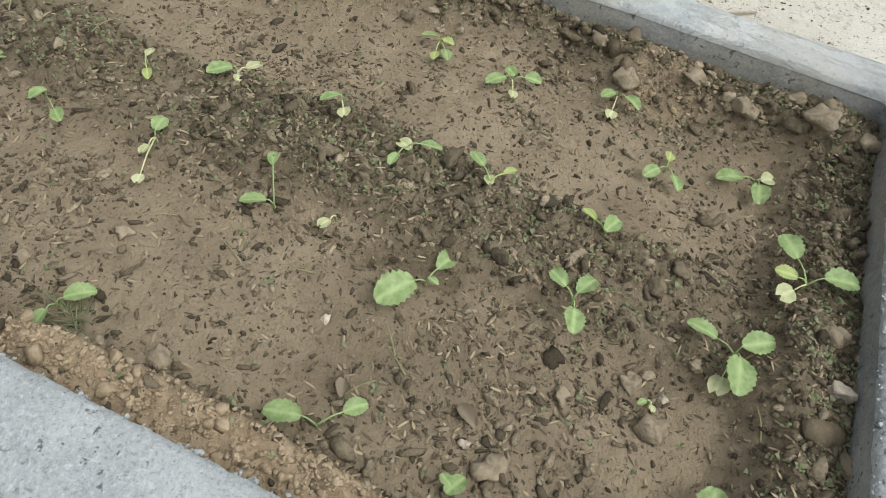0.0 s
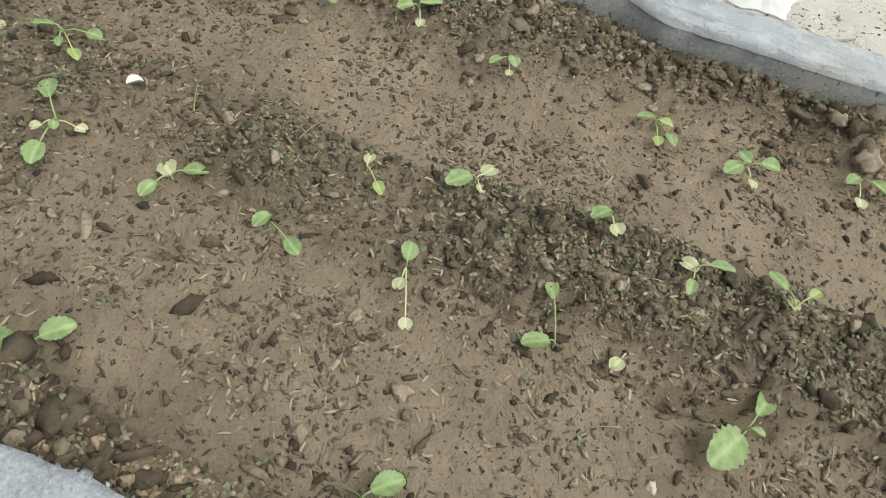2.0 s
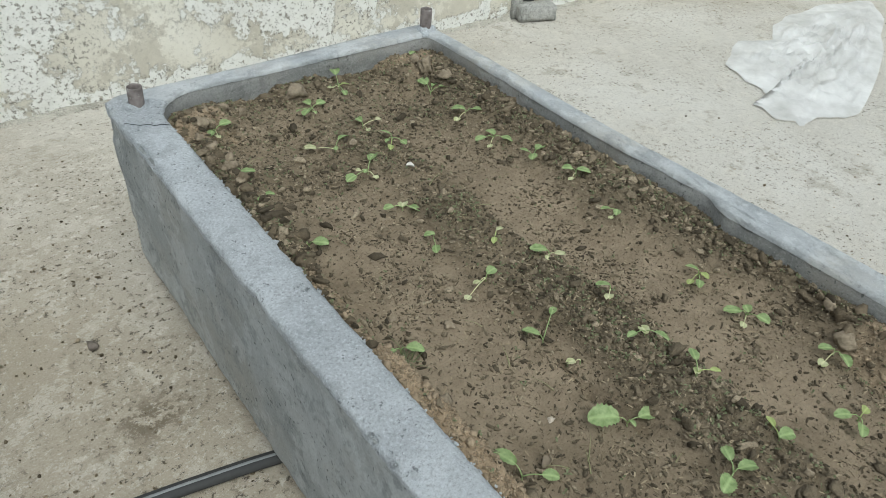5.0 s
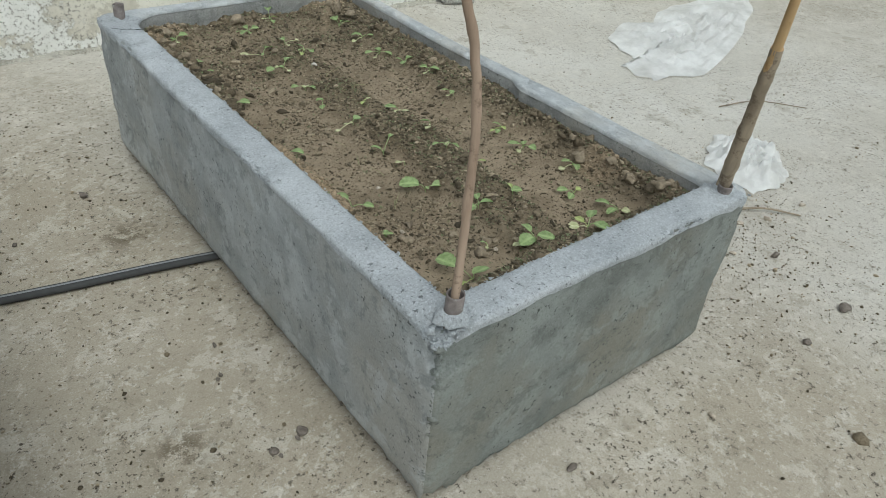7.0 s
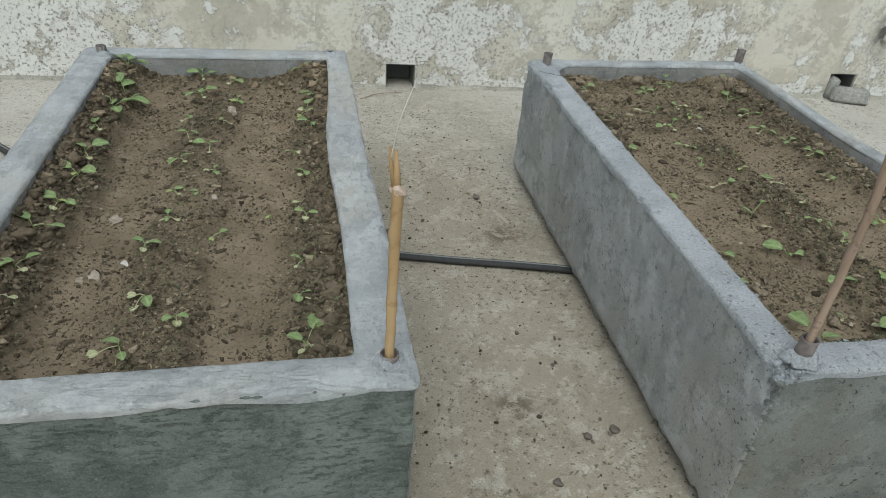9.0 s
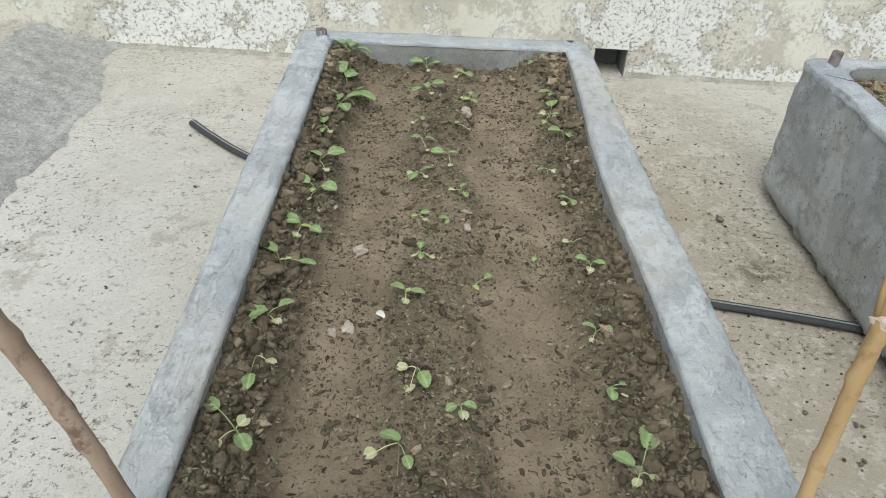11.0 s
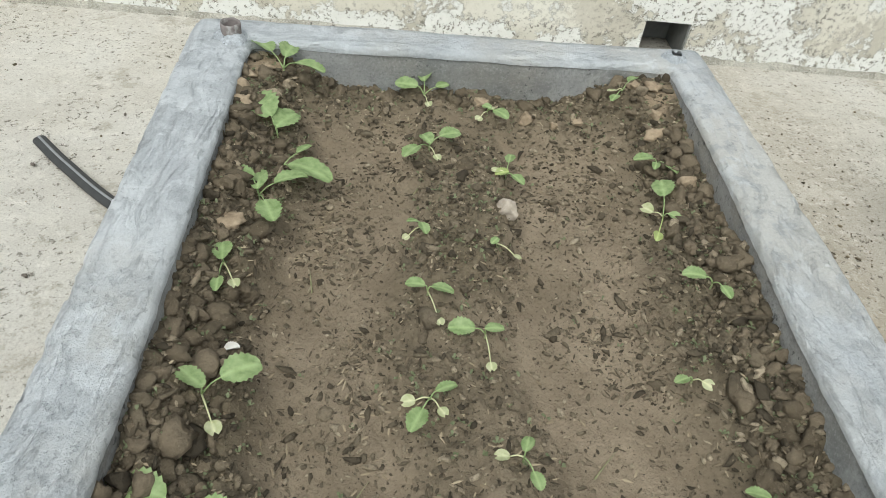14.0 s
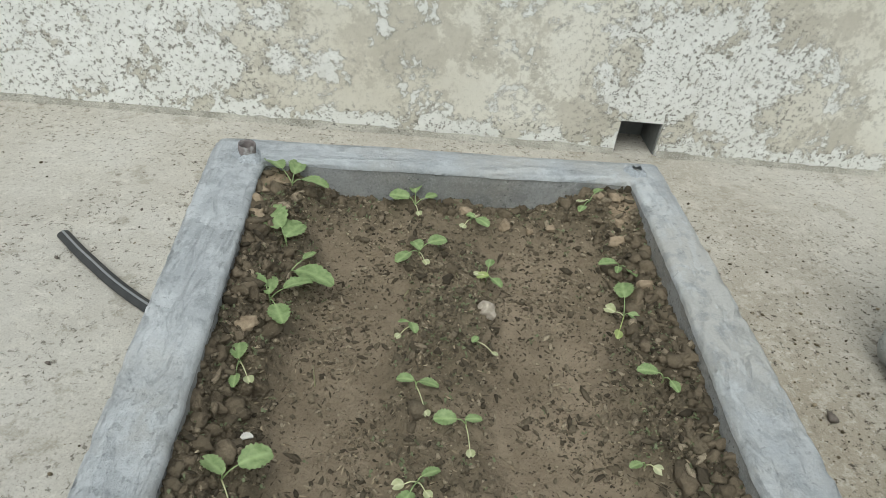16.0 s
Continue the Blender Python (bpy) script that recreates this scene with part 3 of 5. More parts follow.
# ---- planters ----
class Planter:
    def __init__(self, outer, inner, height, seed, rounds):
        self.outer = [Vector(p) for p in outer]  # near left, near right, far right, far left
        self.inner = [Vector(p) for p in inner]
        self.height, self.seed, self.rounds = height, seed, rounds

    def at(self, u, v):
        a, b, c, d = self.inner
        return (a * (1 - u) + b * u) * (1 - v) + (d * (1 - u) + c * u) * v

    def loop(self, corners, rounds, arcs):
        pts, side = [], []
        for k in range(4):
            p, q = corners[k], corners[(k + 1) % 4]
            n = 104 if k % 2 == 0 else 200
            for i in range(n):
                pts.append(p.lerp(q, i / n)), side.append(k)
        a = np.array([p[:2] for p in pts])
        for k, r in arcs.items():
            c = np.array(corners[k][:2])
            e, f = (np.array((corners[j] - corners[k]).normalized()[:2]) for j in ((k - 1) % 4, (k + 1) % 4))
            along_e, along_f = (a - c) @ e, (a - c) @ f
            for i in range(len(a)):
                before, after = side[i] == (k - 1) % 4 and along_e[i] < r, side[i] == k and along_f[i] < r
                if before or after:
                    t = 0.5 - 0.5 * along_e[i] / r if before else 0.5 + 0.5 * along_f[i] / r
                    a[i] = c + e * r * (1 - t) ** 2 + f * r * t**2
        for _ in range(rounds):
            a = 0.5 * a + 0.25 * (np.roll(a, 1, 0) + np.roll(a, -1, 0))
        return a, side


def chip(planter, p):
    """The broken corner of the grey planter."""
    for cx, cy, r, deep in planter.chips:
        d = math.hypot(p[0] - cx, p[1] - cy)
        if d < r and p[2] > planter.height - 0.09:
            k = (1 - d / r) * (1 + 0.8 * noise.noise((p[0] * 60, p[1] * 60, p[2] * 60)))
            c = sum((Vector(q) for q in planter.inner), Vector((0, 0))) / 4
            w = Vector((c.x - p[0], c.y - p[1])).normalized() * deep * 0.5 * max(k, 0)
            p = (p[0] + w.x, p[1] + w.y, p[2] - deep * max(k, 0) * step(planter.height - 0.09, planter.height, p[2]))
    return p


def build_planter(pl, shell_material, front_material, rim_materials, label, floor_gap):
    top = holder("planter", (0, 0, 0), label, "planter", "planters on the roof")
    H, rng = pl.height, np.random.RandomState(pl.seed)
    out, side = pl.loop(pl.outer, 8 if pl.arcs else 4, {})
    inn, _ = pl.loop(pl.inner, pl.rounds, pl.arcs)
    inn[:, 0] -= pl.bulge * step(1.5, 1.7, inn[:, 0]) * step(0.82, 0.72, inn[:, 1])
    right = np.array(side) == 1
    for y0, wide, deep in pl.dents:
        inn[:, 0] -= right * deep * np.exp(-(((inn[:, 1] - y0) / wide) ** 2))
        out[:, 0] -= right * 0.35 * deep * np.exp(-(((out[:, 1] - y0) / wide) ** 2))
    n = len(out)
    run = np.concatenate([[0], np.cumsum(np.hypot(*np.diff(out, axis=0).T))])
    away = out - inn
    away /= np.linalg.norm(away, axis=1)[:, None]
    rows, levels = [], [floor_gap, floor_gap + 0.02] + list(np.linspace(floor_gap + 0.04, H - 0.03, 26)) + [H - 0.012]
    for i, z in enumerate(levels):
        inset = pl.foot * max(0.0, 1 - (z - floor_gap) / 0.06) ** 2
        rag = (0.011 * fractal(run, run * 0, 9, pl.seed, 3) + 0.011 * fractal(run, run * 0, 44, pl.seed + 2, 3) if i < 2 else 0.0)
        bulge = 0.0024 * fractal(run, run * 0 + z * 3, 4, pl.seed + 5, 3) + 0.0026 * fractal(run, z * 1.0 + run * 0, 26, pl.seed + 9, 3)
        rows.append((out + away * (bulge - inset)[:, None], np.zeros(n) + z + rag))
    rows.append((out - away * 0.008, np.zeros(n) + H - 0.004))
    rows.append((out - away * 0.03, np.zeros(n) + H - 0.004))
    rows.append((inn + away * 0.008, np.zeros(n) + H - 0.004))
    for z in (H - 0.012, H - 0.04, H - 0.08, H - 0.13, H - 0.2):
        bulge = 0.002 * fractal(run, run * 0 + z * 5, 7, pl.seed + 3, 3)
        rows.append((inn + away * bulge[:, None], np.zeros(n) + z))
    verts = [chip(pl, (xy[i][0], xy[i][1], z[i])) for xy, z in rows for i in range(n)]
    faces = [(r * n + i, r * n + (i + 1) % n, (r + 1) * n + (i + 1) % n, (r + 1) * n + i) for r in range(len(rows) - 1) for i in range(n)]
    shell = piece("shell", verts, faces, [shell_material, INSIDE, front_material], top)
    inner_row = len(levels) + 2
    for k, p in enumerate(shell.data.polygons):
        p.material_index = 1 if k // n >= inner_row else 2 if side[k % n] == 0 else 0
    # trowelled cap with a wavering lip
    lip = 0.012 + 0.012 * np.abs(fractal(run, run * 0, 5, pl.seed + 30, 3))
    swell = 0.0025 * fractal(run, run * 0, 3, pl.seed + 31, 3)
    nick = pl.nick * np.clip(fractal(run, run * 0, 34, pl.seed + 41, 3) - 0.25, 0, 1)
    rim = [(out + away * 0.0025, H - lip), (out + away * 0.004, H - lip * 0.4), (out + away * (0.002 - nick)[:, None], H + swell - nick), (out - away * 0.005, H + 0.004 + swell)]
    for s in (0.25, 0.5, 0.75):
        rim.append((out * (1 - s) + inn * s, H + 0.005 + 0.0022 * fractal(run, run * 0 + s * 9, 11, pl.seed + 33, 4)))
    rim += [(inn + away * 0.007, H + 0.003 + swell), (inn - away * 0.001, H - 0.002 + 0 * swell), (inn - away * 0.002, H - 0.008 - lip * 0.15)]
    wob = 0.0009 * fractal(run, run * 0, 22, pl.seed + 35, 3) + 0.0012 * fractal(run, run * 0, 60, pl.seed + 38, 2)
    verts = [chip(pl, (xy[i][0] + away[i][0] * wob[i], xy[i][1] + away[i][1] * wob[i], z[i])) for xy, z in rim for i in range(n)]
    faces = [(r * n + i, r * n + (i + 1) % n, (r + 1) * n + (i + 1) % n, (r + 1) * n + i) for r in range(len(rim) - 1) for i in range(n)]
    cap = piece("rim", verts, faces, sorted(set(rim_materials), key=lambda m: m.name), top, "trowelled cement cap")
    names = [m.name for m in cap.data.materials]
    for k, p in enumerate(cap.data.polygons):
        p.material_index = names.index(rim_materials[side[k % n]].name)
    # unseen bottom slab and the bricks under it, the gap's shade painted near-black
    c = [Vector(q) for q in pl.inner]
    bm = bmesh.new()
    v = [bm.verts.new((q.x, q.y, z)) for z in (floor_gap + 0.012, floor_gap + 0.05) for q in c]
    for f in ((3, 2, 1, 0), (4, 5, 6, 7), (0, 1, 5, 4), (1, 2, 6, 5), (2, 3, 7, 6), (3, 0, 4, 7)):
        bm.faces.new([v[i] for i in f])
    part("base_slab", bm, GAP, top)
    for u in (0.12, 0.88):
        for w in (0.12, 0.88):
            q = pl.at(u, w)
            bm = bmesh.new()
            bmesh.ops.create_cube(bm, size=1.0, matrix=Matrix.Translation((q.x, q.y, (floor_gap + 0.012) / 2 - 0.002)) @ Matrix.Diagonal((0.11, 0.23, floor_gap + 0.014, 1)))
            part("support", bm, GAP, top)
    return top


def add_pipe(parent, x, y, z, length, lean=(0.0, 0.0), radius=0.019):
    """A short pipe sleeve with a wall and an open mouth, set in a collar of cement."""
    axis = Vector((lean[0], lean[1], 1)).normalized()
    base = Vector((x, y, z - 0.06))
    verts, faces, sides = [], [], 18
    for r, h in ((radius, 0.0), (radius, length + 0.055), (radius * 0.98, length + 0.06), (radius * 0.89, length + 0.06), (radius * 0.87, length + 0.055), (radius * 0.87, 0.02)):
        for k in range(sides):
            a = 2 * math.pi * k / sides
            jag = 0.002 * noise.noise((x * 40 + math.cos(a) * 2, y * 40 + math.sin(a) * 2, 1)) if h > 0.03 else 0
            verts.append(base + axis * (h + jag) + Vector((math.cos(a) * r, math.sin(a) * r, 0)))
    for i in range(5):
        for k in range(sides):
            j = (k + 1) % sides
            faces.append((i * sides + k, i * sides + j, (i + 1) * sides + j, (i + 1) * sides + k))
    faces.append(tuple(5 * sides + k for k in range(sides)))
    piece("pipe_sleeve", verts, faces, PIPE, parent, "rusty brown pipe sleeve")
    verts, faces = [], []
    for r, h in ((radius + 0.016, -0.004), (radius + 0.010, 0.010), (radius + 0.004, 0.016), (radius - 0.002, 0.018)):
        for k in range(sides):
            a = 2 * math.pi * k / sides
            w = 1 + 0.35 * noise.noise((math.cos(a) * 1.5 + x * 9, math.sin(a) * 1.5 + y * 9, h * 40))
            verts.append((x + math.cos(a) * r * w, y + math.sin(a) * r * w, z + h * w))
    for i in range(3):
        for k in range(sides):
            j = (k + 1) % sides
            faces.append((i * sides + k, i * sides + j, (i + 1) * sides + j, (i + 1) * sides + k))
    piece("collar", verts, faces, RIM_GREY, parent, "lumpy cement collar")


bed_a = Planter([(-1.0, 0.0), (0.0, 0.0), (0.006, 2.015), (-1.025, 2.01)], [(-0.925, 0.09), (-0.115, 0.09), (-0.076, 1.93), (-0.912, 1.925)], 0.578, 3, 5)
bed_a.arcs, bed_a.dents = {}, [(1.1, 0.38, 0.024)]
bed_a.chips, bed_a.bulge, bed_a.foot, bed_a.nick = [], 0.0, 0.016, 0.012
bed_b = Planter([(0.765, -0.045), (1.825, -0.098), (1.885, 2.0), (0.812, 1.985)], [(0.856, 0.04), (1.788, 0.005), (1.842, 1.925), (0.912, 1.935)], 0.565, 8, 8)
bed_b.arcs, bed_b.dents = {3: 0.15, 2: 0.03}, [(1.2, 0.35, 0.024)]
bed_b.foot, bed_b.nick = 0.04, 0.022
bed_b.chips, bed_b.bulge = [(0.765, -0.045, 0.1, 0.05), (1.826, -0.1, 0.04, 0.015), (0.812, 1.955, 0.05, 0.012)], 0.038
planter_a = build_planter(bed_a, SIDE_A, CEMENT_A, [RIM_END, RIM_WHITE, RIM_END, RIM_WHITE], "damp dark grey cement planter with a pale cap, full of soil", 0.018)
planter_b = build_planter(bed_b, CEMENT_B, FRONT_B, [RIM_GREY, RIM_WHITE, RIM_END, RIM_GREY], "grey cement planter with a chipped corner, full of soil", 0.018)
rng = np.random.RandomState(19)
verts, faces = [], []
for k in range(46):
    r, a = rng.uniform(0.02, 0.085), rng.uniform(0.1, 1.35)
    x, y = 0.765 + r * math.cos(a), -0.045 + r * math.sin(a) * 0.8
    v, f = lump(rng, rng.uniform(0.006, 0.018), 2, 0.7, 0.4)
    faces += [tuple(i + len(verts) for i in q) for q in f]
    verts += (v + [x, y, 0.567 - 0.05 * max(0.0, 1 - r / 0.1)]).tolist()
piece("broken_edge", verts, faces, RIM_GREY, planter_b, "crumbled cement corner")


def crumbled_edge(planter, corners, z, count, seed, size, material, label, inset):
    """Small broken bits along the edges that join the given corners."""
    rng = np.random.RandomState(seed)
    verts, faces, base = [], [], 0
    for k in range(count):
        i = rng.randint(len(corners) - 1)
        p = Vector(corners[i]).lerp(Vector(corners[i + 1]), rng.rand())
        v, f = quick_lump(rng, size * math.exp(rng.normal(0, 0.45)), 1, 0.8, 0.6)
        verts.append(v + [p.x + rng.uniform(-inset, inset), p.y + rng.uniform(-inset, inset), z[0] + (z[1] - z[0]) * rng.rand()])
        faces.append(f + base)
        base += len(v)
    ob = new("crumbled_edge", tri_mesh("crumbled_edge", np.concatenate(verts), np.concatenate(faces), material))
    ob.parent = planter
    tagged(ob, label, kind="stuff")


crumbled_edge(planter_b, [(1.82, -0.093), (0.772, -0.04), (0.818, 1.975)], (0.559, 0.565), 520, 5, 0.0052, RIM_GREY, "gritty broken cap edge", 0.003)
crumbled_edge(planter_b, [(1.76, 0.006), (0.859, 0.042), (0.906, 1.76)], (0.558, 0.565), 380, 6, 0.0045, RIM_GREY, "gritty broken cap edge", 0.003)
crumbled_edge(planter_b, [(0.82, -0.01), (0.835, 1.0), (0.86, 1.9)], (0.5655, 0.567), 220, 9, 0.0035, RIM_GREY, "loose grit on the cap", 0.04)
crumbled_edge(planter_b, [(1.79, -0.06), (0.812, -0.008)], (0.016, 0.034), 260, 7, 0.012, FRONT_B, "ragged lower edge", 0.006)
crumbled_edge(planter_b, [(0.805, -0.008), (0.848, 1.93)], (0.016, 0.034), 360, 8, 0.012, CEMENT_B, "ragged lower edge", 0.006)
crumbled_edge(planter_b, [(0.776, -0.034), (0.7765, -0.034)], (0.08, 0.53), 150, 11, 0.0075, FRONT_B, "worn corner", 0.003)
for crack in ([(0.902, 1.755), (0.886, 1.77), (0.873, 1.768), (0.861, 1.785), (0.842, 1.79), (0.815, 1.82)],):
    v, f = tube([(x, y, 0.5705) for x, y in crack], [0.0012] * (len(crack) - 1) + [0.0006], 5)
    piece("crack", v, f, GAP, planter_b, "ragged hairline crack")
add_pipe(planter_a, -0.945, 1.93, 0.578, 0.035)
add_pipe(planter_a, -0.06, 1.965, 0.578, 0.006, radius=0.014)
add_pipe(planter_a, -0.935, 0.06, 0.578, 0.02)
add_pipe(planter_a, -0.05, 0.062, 0.578, 0.024)
add_pipe(planter_b, 0.87, 1.893, 0.565, 0.062, (0.03, -0.05))
add_pipe(planter_b, 1.845, 1.945, 0.565, 0.075)
add_pipe(planter_b, 0.828, -0.005, 0.565, 0.055, (0.06, 0.02))
add_pipe(planter_b, 1.768, -0.04, 0.565, 0.03, (-0.2, -0.1))


# ---- soil ----
class Soil:
    """The soil of one bed: furrows of silt between crumbly ridges and banks."""

    def __init__(self, planter, base, ridge, left, right, back, front, seed, wild, edges, patches, cracks=()):
        self.p, self.base, self.seed = planter, base, seed
        nu, nv = 270, 560
        u, v = np.meshgrid(np.linspace(-0.016, 1.016, nu), np.linspace(-0.008, 1.008, nv), indexing="ij")
        a, b, c, d = [np.array(q[:]) for q in planter.inner]
        xy = (a * (1 - u)[..., None] + b * u[..., None]) * (1 - v)[..., None] + (d * (1 - u)[..., None] + c * u[..., None]) * v[..., None]
        x, y = xy[..., 0], xy[..., 1]
        width, length = (planter.inner[1] - planter.inner[0]).length, (planter.inner[3] - planter.inner[0]).length
        dl, dr, db, df = u * width, (1 - u) * width, (1 - v) * length, v * length
        wave = 0.022 * fractal(y, x * 0, 3.0, seed, 3)
        mid = step(0.115, 0.055, np.abs(x + wave - ridge[0] - ridge[1] * (y - 1))) * (0.7 + 0.3 * fractal(x, y, 6, seed + 1, 2))
        lb = step(left[1], left[1] * 0.55, dl + wave)
        wide = right[1] * (1 - right[2] * step(1.0, 0.5, y))
        rb = step(wide, wide * 0.35, dr - wave)
        bb = step(0.2, 0.03, db + wave) * (0.6 + 0.4 * step(0.3, 0.1, np.minimum(dl, dr)))
        fb = step(0.11, 0.025, df - wave)
        far = wild * step(1.15, 1.6, y) * (0.5 + 0.5 * fractal(x, y, 5, seed + 2, 2))
        crumb = np.clip(np.maximum.reduce([mid, lb, rb, bb, fb, far]), 0, 1)
        h = base + ridge[2] * mid + left[0] * lb + right[0] * rb + back * bb + front * fb
        h = h + 0.005 * fractal(x, y, 5, seed + 3, 3) + 0.0016 * fractal(x, y, 45, seed + 4, 3)
        h = h + edges[0] * step(0.075, 0.008, dl + 0.6 * wave) + edges[1] * step(0.09, 0.008, dr - 0.6 * wave)
        for px, py, r, up, _ in patches:
            h = h + up * np.exp(-((x - px) ** 2 + (y - py) ** 2) / (r * r))
        rough = 1 - 2 * np.abs(fractal(x, y, 24, seed + 6, 3) * 0.6)
        h = h + (0.12 + crumb) * (0.006 * rough + 0.010 * fractal(x, y, 12, seed + 8, 3) + 0.003 * fractal(x, y, 90, seed + 12, 2))
        h = h + crumb * (0.015 * cobbles(x, y, 46, seed + 21) + 0.007 * cobbles(x, y, 100, seed + 23))
        self.clump = step(-0.35, 0.55, fractal(x, y, 8, seed + 25, 3))
        for px, py, r, _, _ in patches:
            crumb = np.maximum(crumb, np.exp(-((x - px) ** 2 + (y - py) ** 2) / (r * r)))
        for line, deep, thin in cracks:
            for (ax, ay), (bx, by) in zip(line, line[1:]):
                t = np.clip(((x - ax) * (bx - ax) + (y - ay) * (by - ay)) / ((bx - ax) ** 2 + (by - ay) ** 2), 0, 1)
                d = np.hypot(x - ax - t * (bx - ax), y - ay - t * (by - ay)) + 0.004 * fractal(x, y, 30, seed + 31, 2)
                h = h - deep * np.exp(-((d / thin) ** 2))
        top = planter.height - 0.022 - 0.03 * step(0.12, 0.0, np.minimum.reduce([dl, dr, db, df])) * (1.0 if planter.arcs else 0.0)
        h = np.where(h > top - 0.02, top - 0.02 + 0.02 * np.tanh((h - top + 0.02) / 0.02), h)
        self.free = np.ones(x.shape, bool)
        if 3 in planter.arcs:
            r = planter.arcs[3]
            self.free = np.sqrt(np.clip(dl, 0, 9)) + np.sqrt(np.clip(db, 0, 9)) > math.sqrt(r) * 1.06
        self.x, self.y, self.h, self.crumb, self.u, self.v = x, y, h, crumb, u, v
        self.sand = np.clip(step(left[1] * 1.1, left[1] * 0.6, dl) * left[2] * step(0.66, 0.45, v) * (0.9 + 0.5 * fractal(x, y, 9, seed + 15, 2))
                            + back * 9 * bb * step(0.2, 0.7, fractal(x, y, 6, seed + 17, 2)), 0, 1)
        for px, py, r, _, dry in patches:
            self.sand = np.maximum(self.sand, dry * step(0.9, 0.45, np.hypot(x - px, y - py) / r + 0.35 * fractal(x, y, 16, seed + 27, 3)))
        self.nu, self.nv = nu, nv

    def build(self, label):
        verts = np.stack([self.x, self.y, self.h], -1).reshape(-1, 3).tolist()
        m = self.nv
        faces = [(i * m + j, (i + 1) * m + j, (i + 1) * m + j + 1, i * m + j + 1) for i in range(self.nu - 1) for j in range(m - 1)]
        ob = piece("garden_soil", verts, faces, SOIL)
        me = ob.data
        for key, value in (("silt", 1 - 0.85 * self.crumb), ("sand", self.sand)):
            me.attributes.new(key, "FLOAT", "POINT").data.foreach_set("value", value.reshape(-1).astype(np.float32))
        self.ob = tagged(ob, label, "soil", kind="stuff") or ob

    def lumps(self, count, seed, y0, y1):
        """Single lumps of mud along the walls, parts of the soil."""
        rng = np.random.RandomState(seed)
        shapes = []
        for k in range(30):
            v, f = lump(rng, 1.0, 2, 0.8, 0.55)
            shapes.append(mesh_of("mud_lump", v.tolist(), f, MUD))
        done = 0
        while done < count:
            i, j = rng.randint(3, self.nu - 3), rng.randint(3, self.nv - 3)
            near = min(self.u[i, j], 1 - self.u[i, j])
            if near > 0.1 or not y0 < self.y[i, j] < y1 or rng.rand() > 1.2 - 11 * near:
                continue
            size = min(0.017 * math.exp(rng.normal(0, 0.4)), 0.04)
            ob = new("mud_lump", shapes[rng.randint(30)])
            ob.parent = self.ob
            ob.location = (self.x[i, j], self.y[i, j], self.h[i, j] + 0.12 * size)
            ob.rotation_euler = (0, 0, rng.uniform(0, 6.28))
            ob.scale = (size, size * rng.uniform(0.7, 1.2), size)
            done += 1

    def index(self, x, y):
        k = int(np.argmin((self.x - x) ** 2 + (self.y - y) ** 2))
        return np.unravel_index(k, self.x.shape)

    def height(self, x, y):
        return float(self.h[self.index(x, y)])

    def scatter(self, name, label, category, material, count, seed, make, weight, sink, sandy=False):
        """Many small bits as one object."""
        rng = np.random.RandomState(seed)
        verts, faces, base, done = [], [], 0, 0
        while done < count:
            i, j = rng.randint(4, self.nu - 4), rng.randint(4, self.nv - 4)
            w = weight(self.crumb[i, j], self.u[i, j], self.v[i, j]) 
            s = min(1.0, 1.5 * float(self.sand[i, j]))
            w *= s if sandy else 1 - 0.96 * s
            w *= 0.25 + 0.75 * max(self.clump[i, j], self.crumb[i, j])
            if rng.rand() > w or not self.free[i, j]:
                continue
            v, f = make(rng, self.crumb[i, j], self.u[i, j])
            o = np.array([self.x[i, j] + rng.uniform(-0.003, 0.003), self.y[i, j] + rng.uniform(-0.003, 0.003), self.h[i, j]])
            o[2] += sink * float(v[:, 2].max())
            verts.append(v + o)
            faces.append(np.asarray(f) + base)
            base += len(v)
            done += 1
        ob = new(name, tri_mesh(name, np.concatenate(verts), np.concatenate(faces), material))
        tagged(ob, label, category, kind="stuff")


def crumb_bit(rng, crumb, u):
    edge = min(u, 1 - u) < 0.12
    size = 0.0035 * math.exp(rng.normal(0, 0.52)) * (1 + 0.25 * crumb) * (1.25 if edge else 1.0)
    v, f = quick_lump(rng, min(size, 0.024), 2 if size > 0.0115 else 1, 0.85, 0.45)
    a, long = rng.uniform(0, 3.14), rng.uniform(1.0, 2.3)
    d = np.array([math.cos(a), math.sin(a), 0])
    return v + np.outer(v @ d, d) * (long - 1), f


def mud_bit(rng, crumb, u):
    """A rounded lump of mud, half sunk in the bank."""
    return quick_lump(rng, min(0.0155 * math.exp(rng.normal(0, 0.42)), 0.04), 2, 0.8, 0.6)


def cast_bit(rng, crumb, u):
    """A long curled crumb lying loose on the silt."""
    v, f = quick_lump(rng, 0.0047 * math.exp(rng.normal(0, 0.4)), 1, 0.85, 0.45)
    a, long = rng.uniform(0, 3.14), rng.uniform(1.2, 3.0)
    d = np.array([math.cos(a), math.sin(a), 0])
    return v + np.outer(v @ d, d) * (long - 1), f


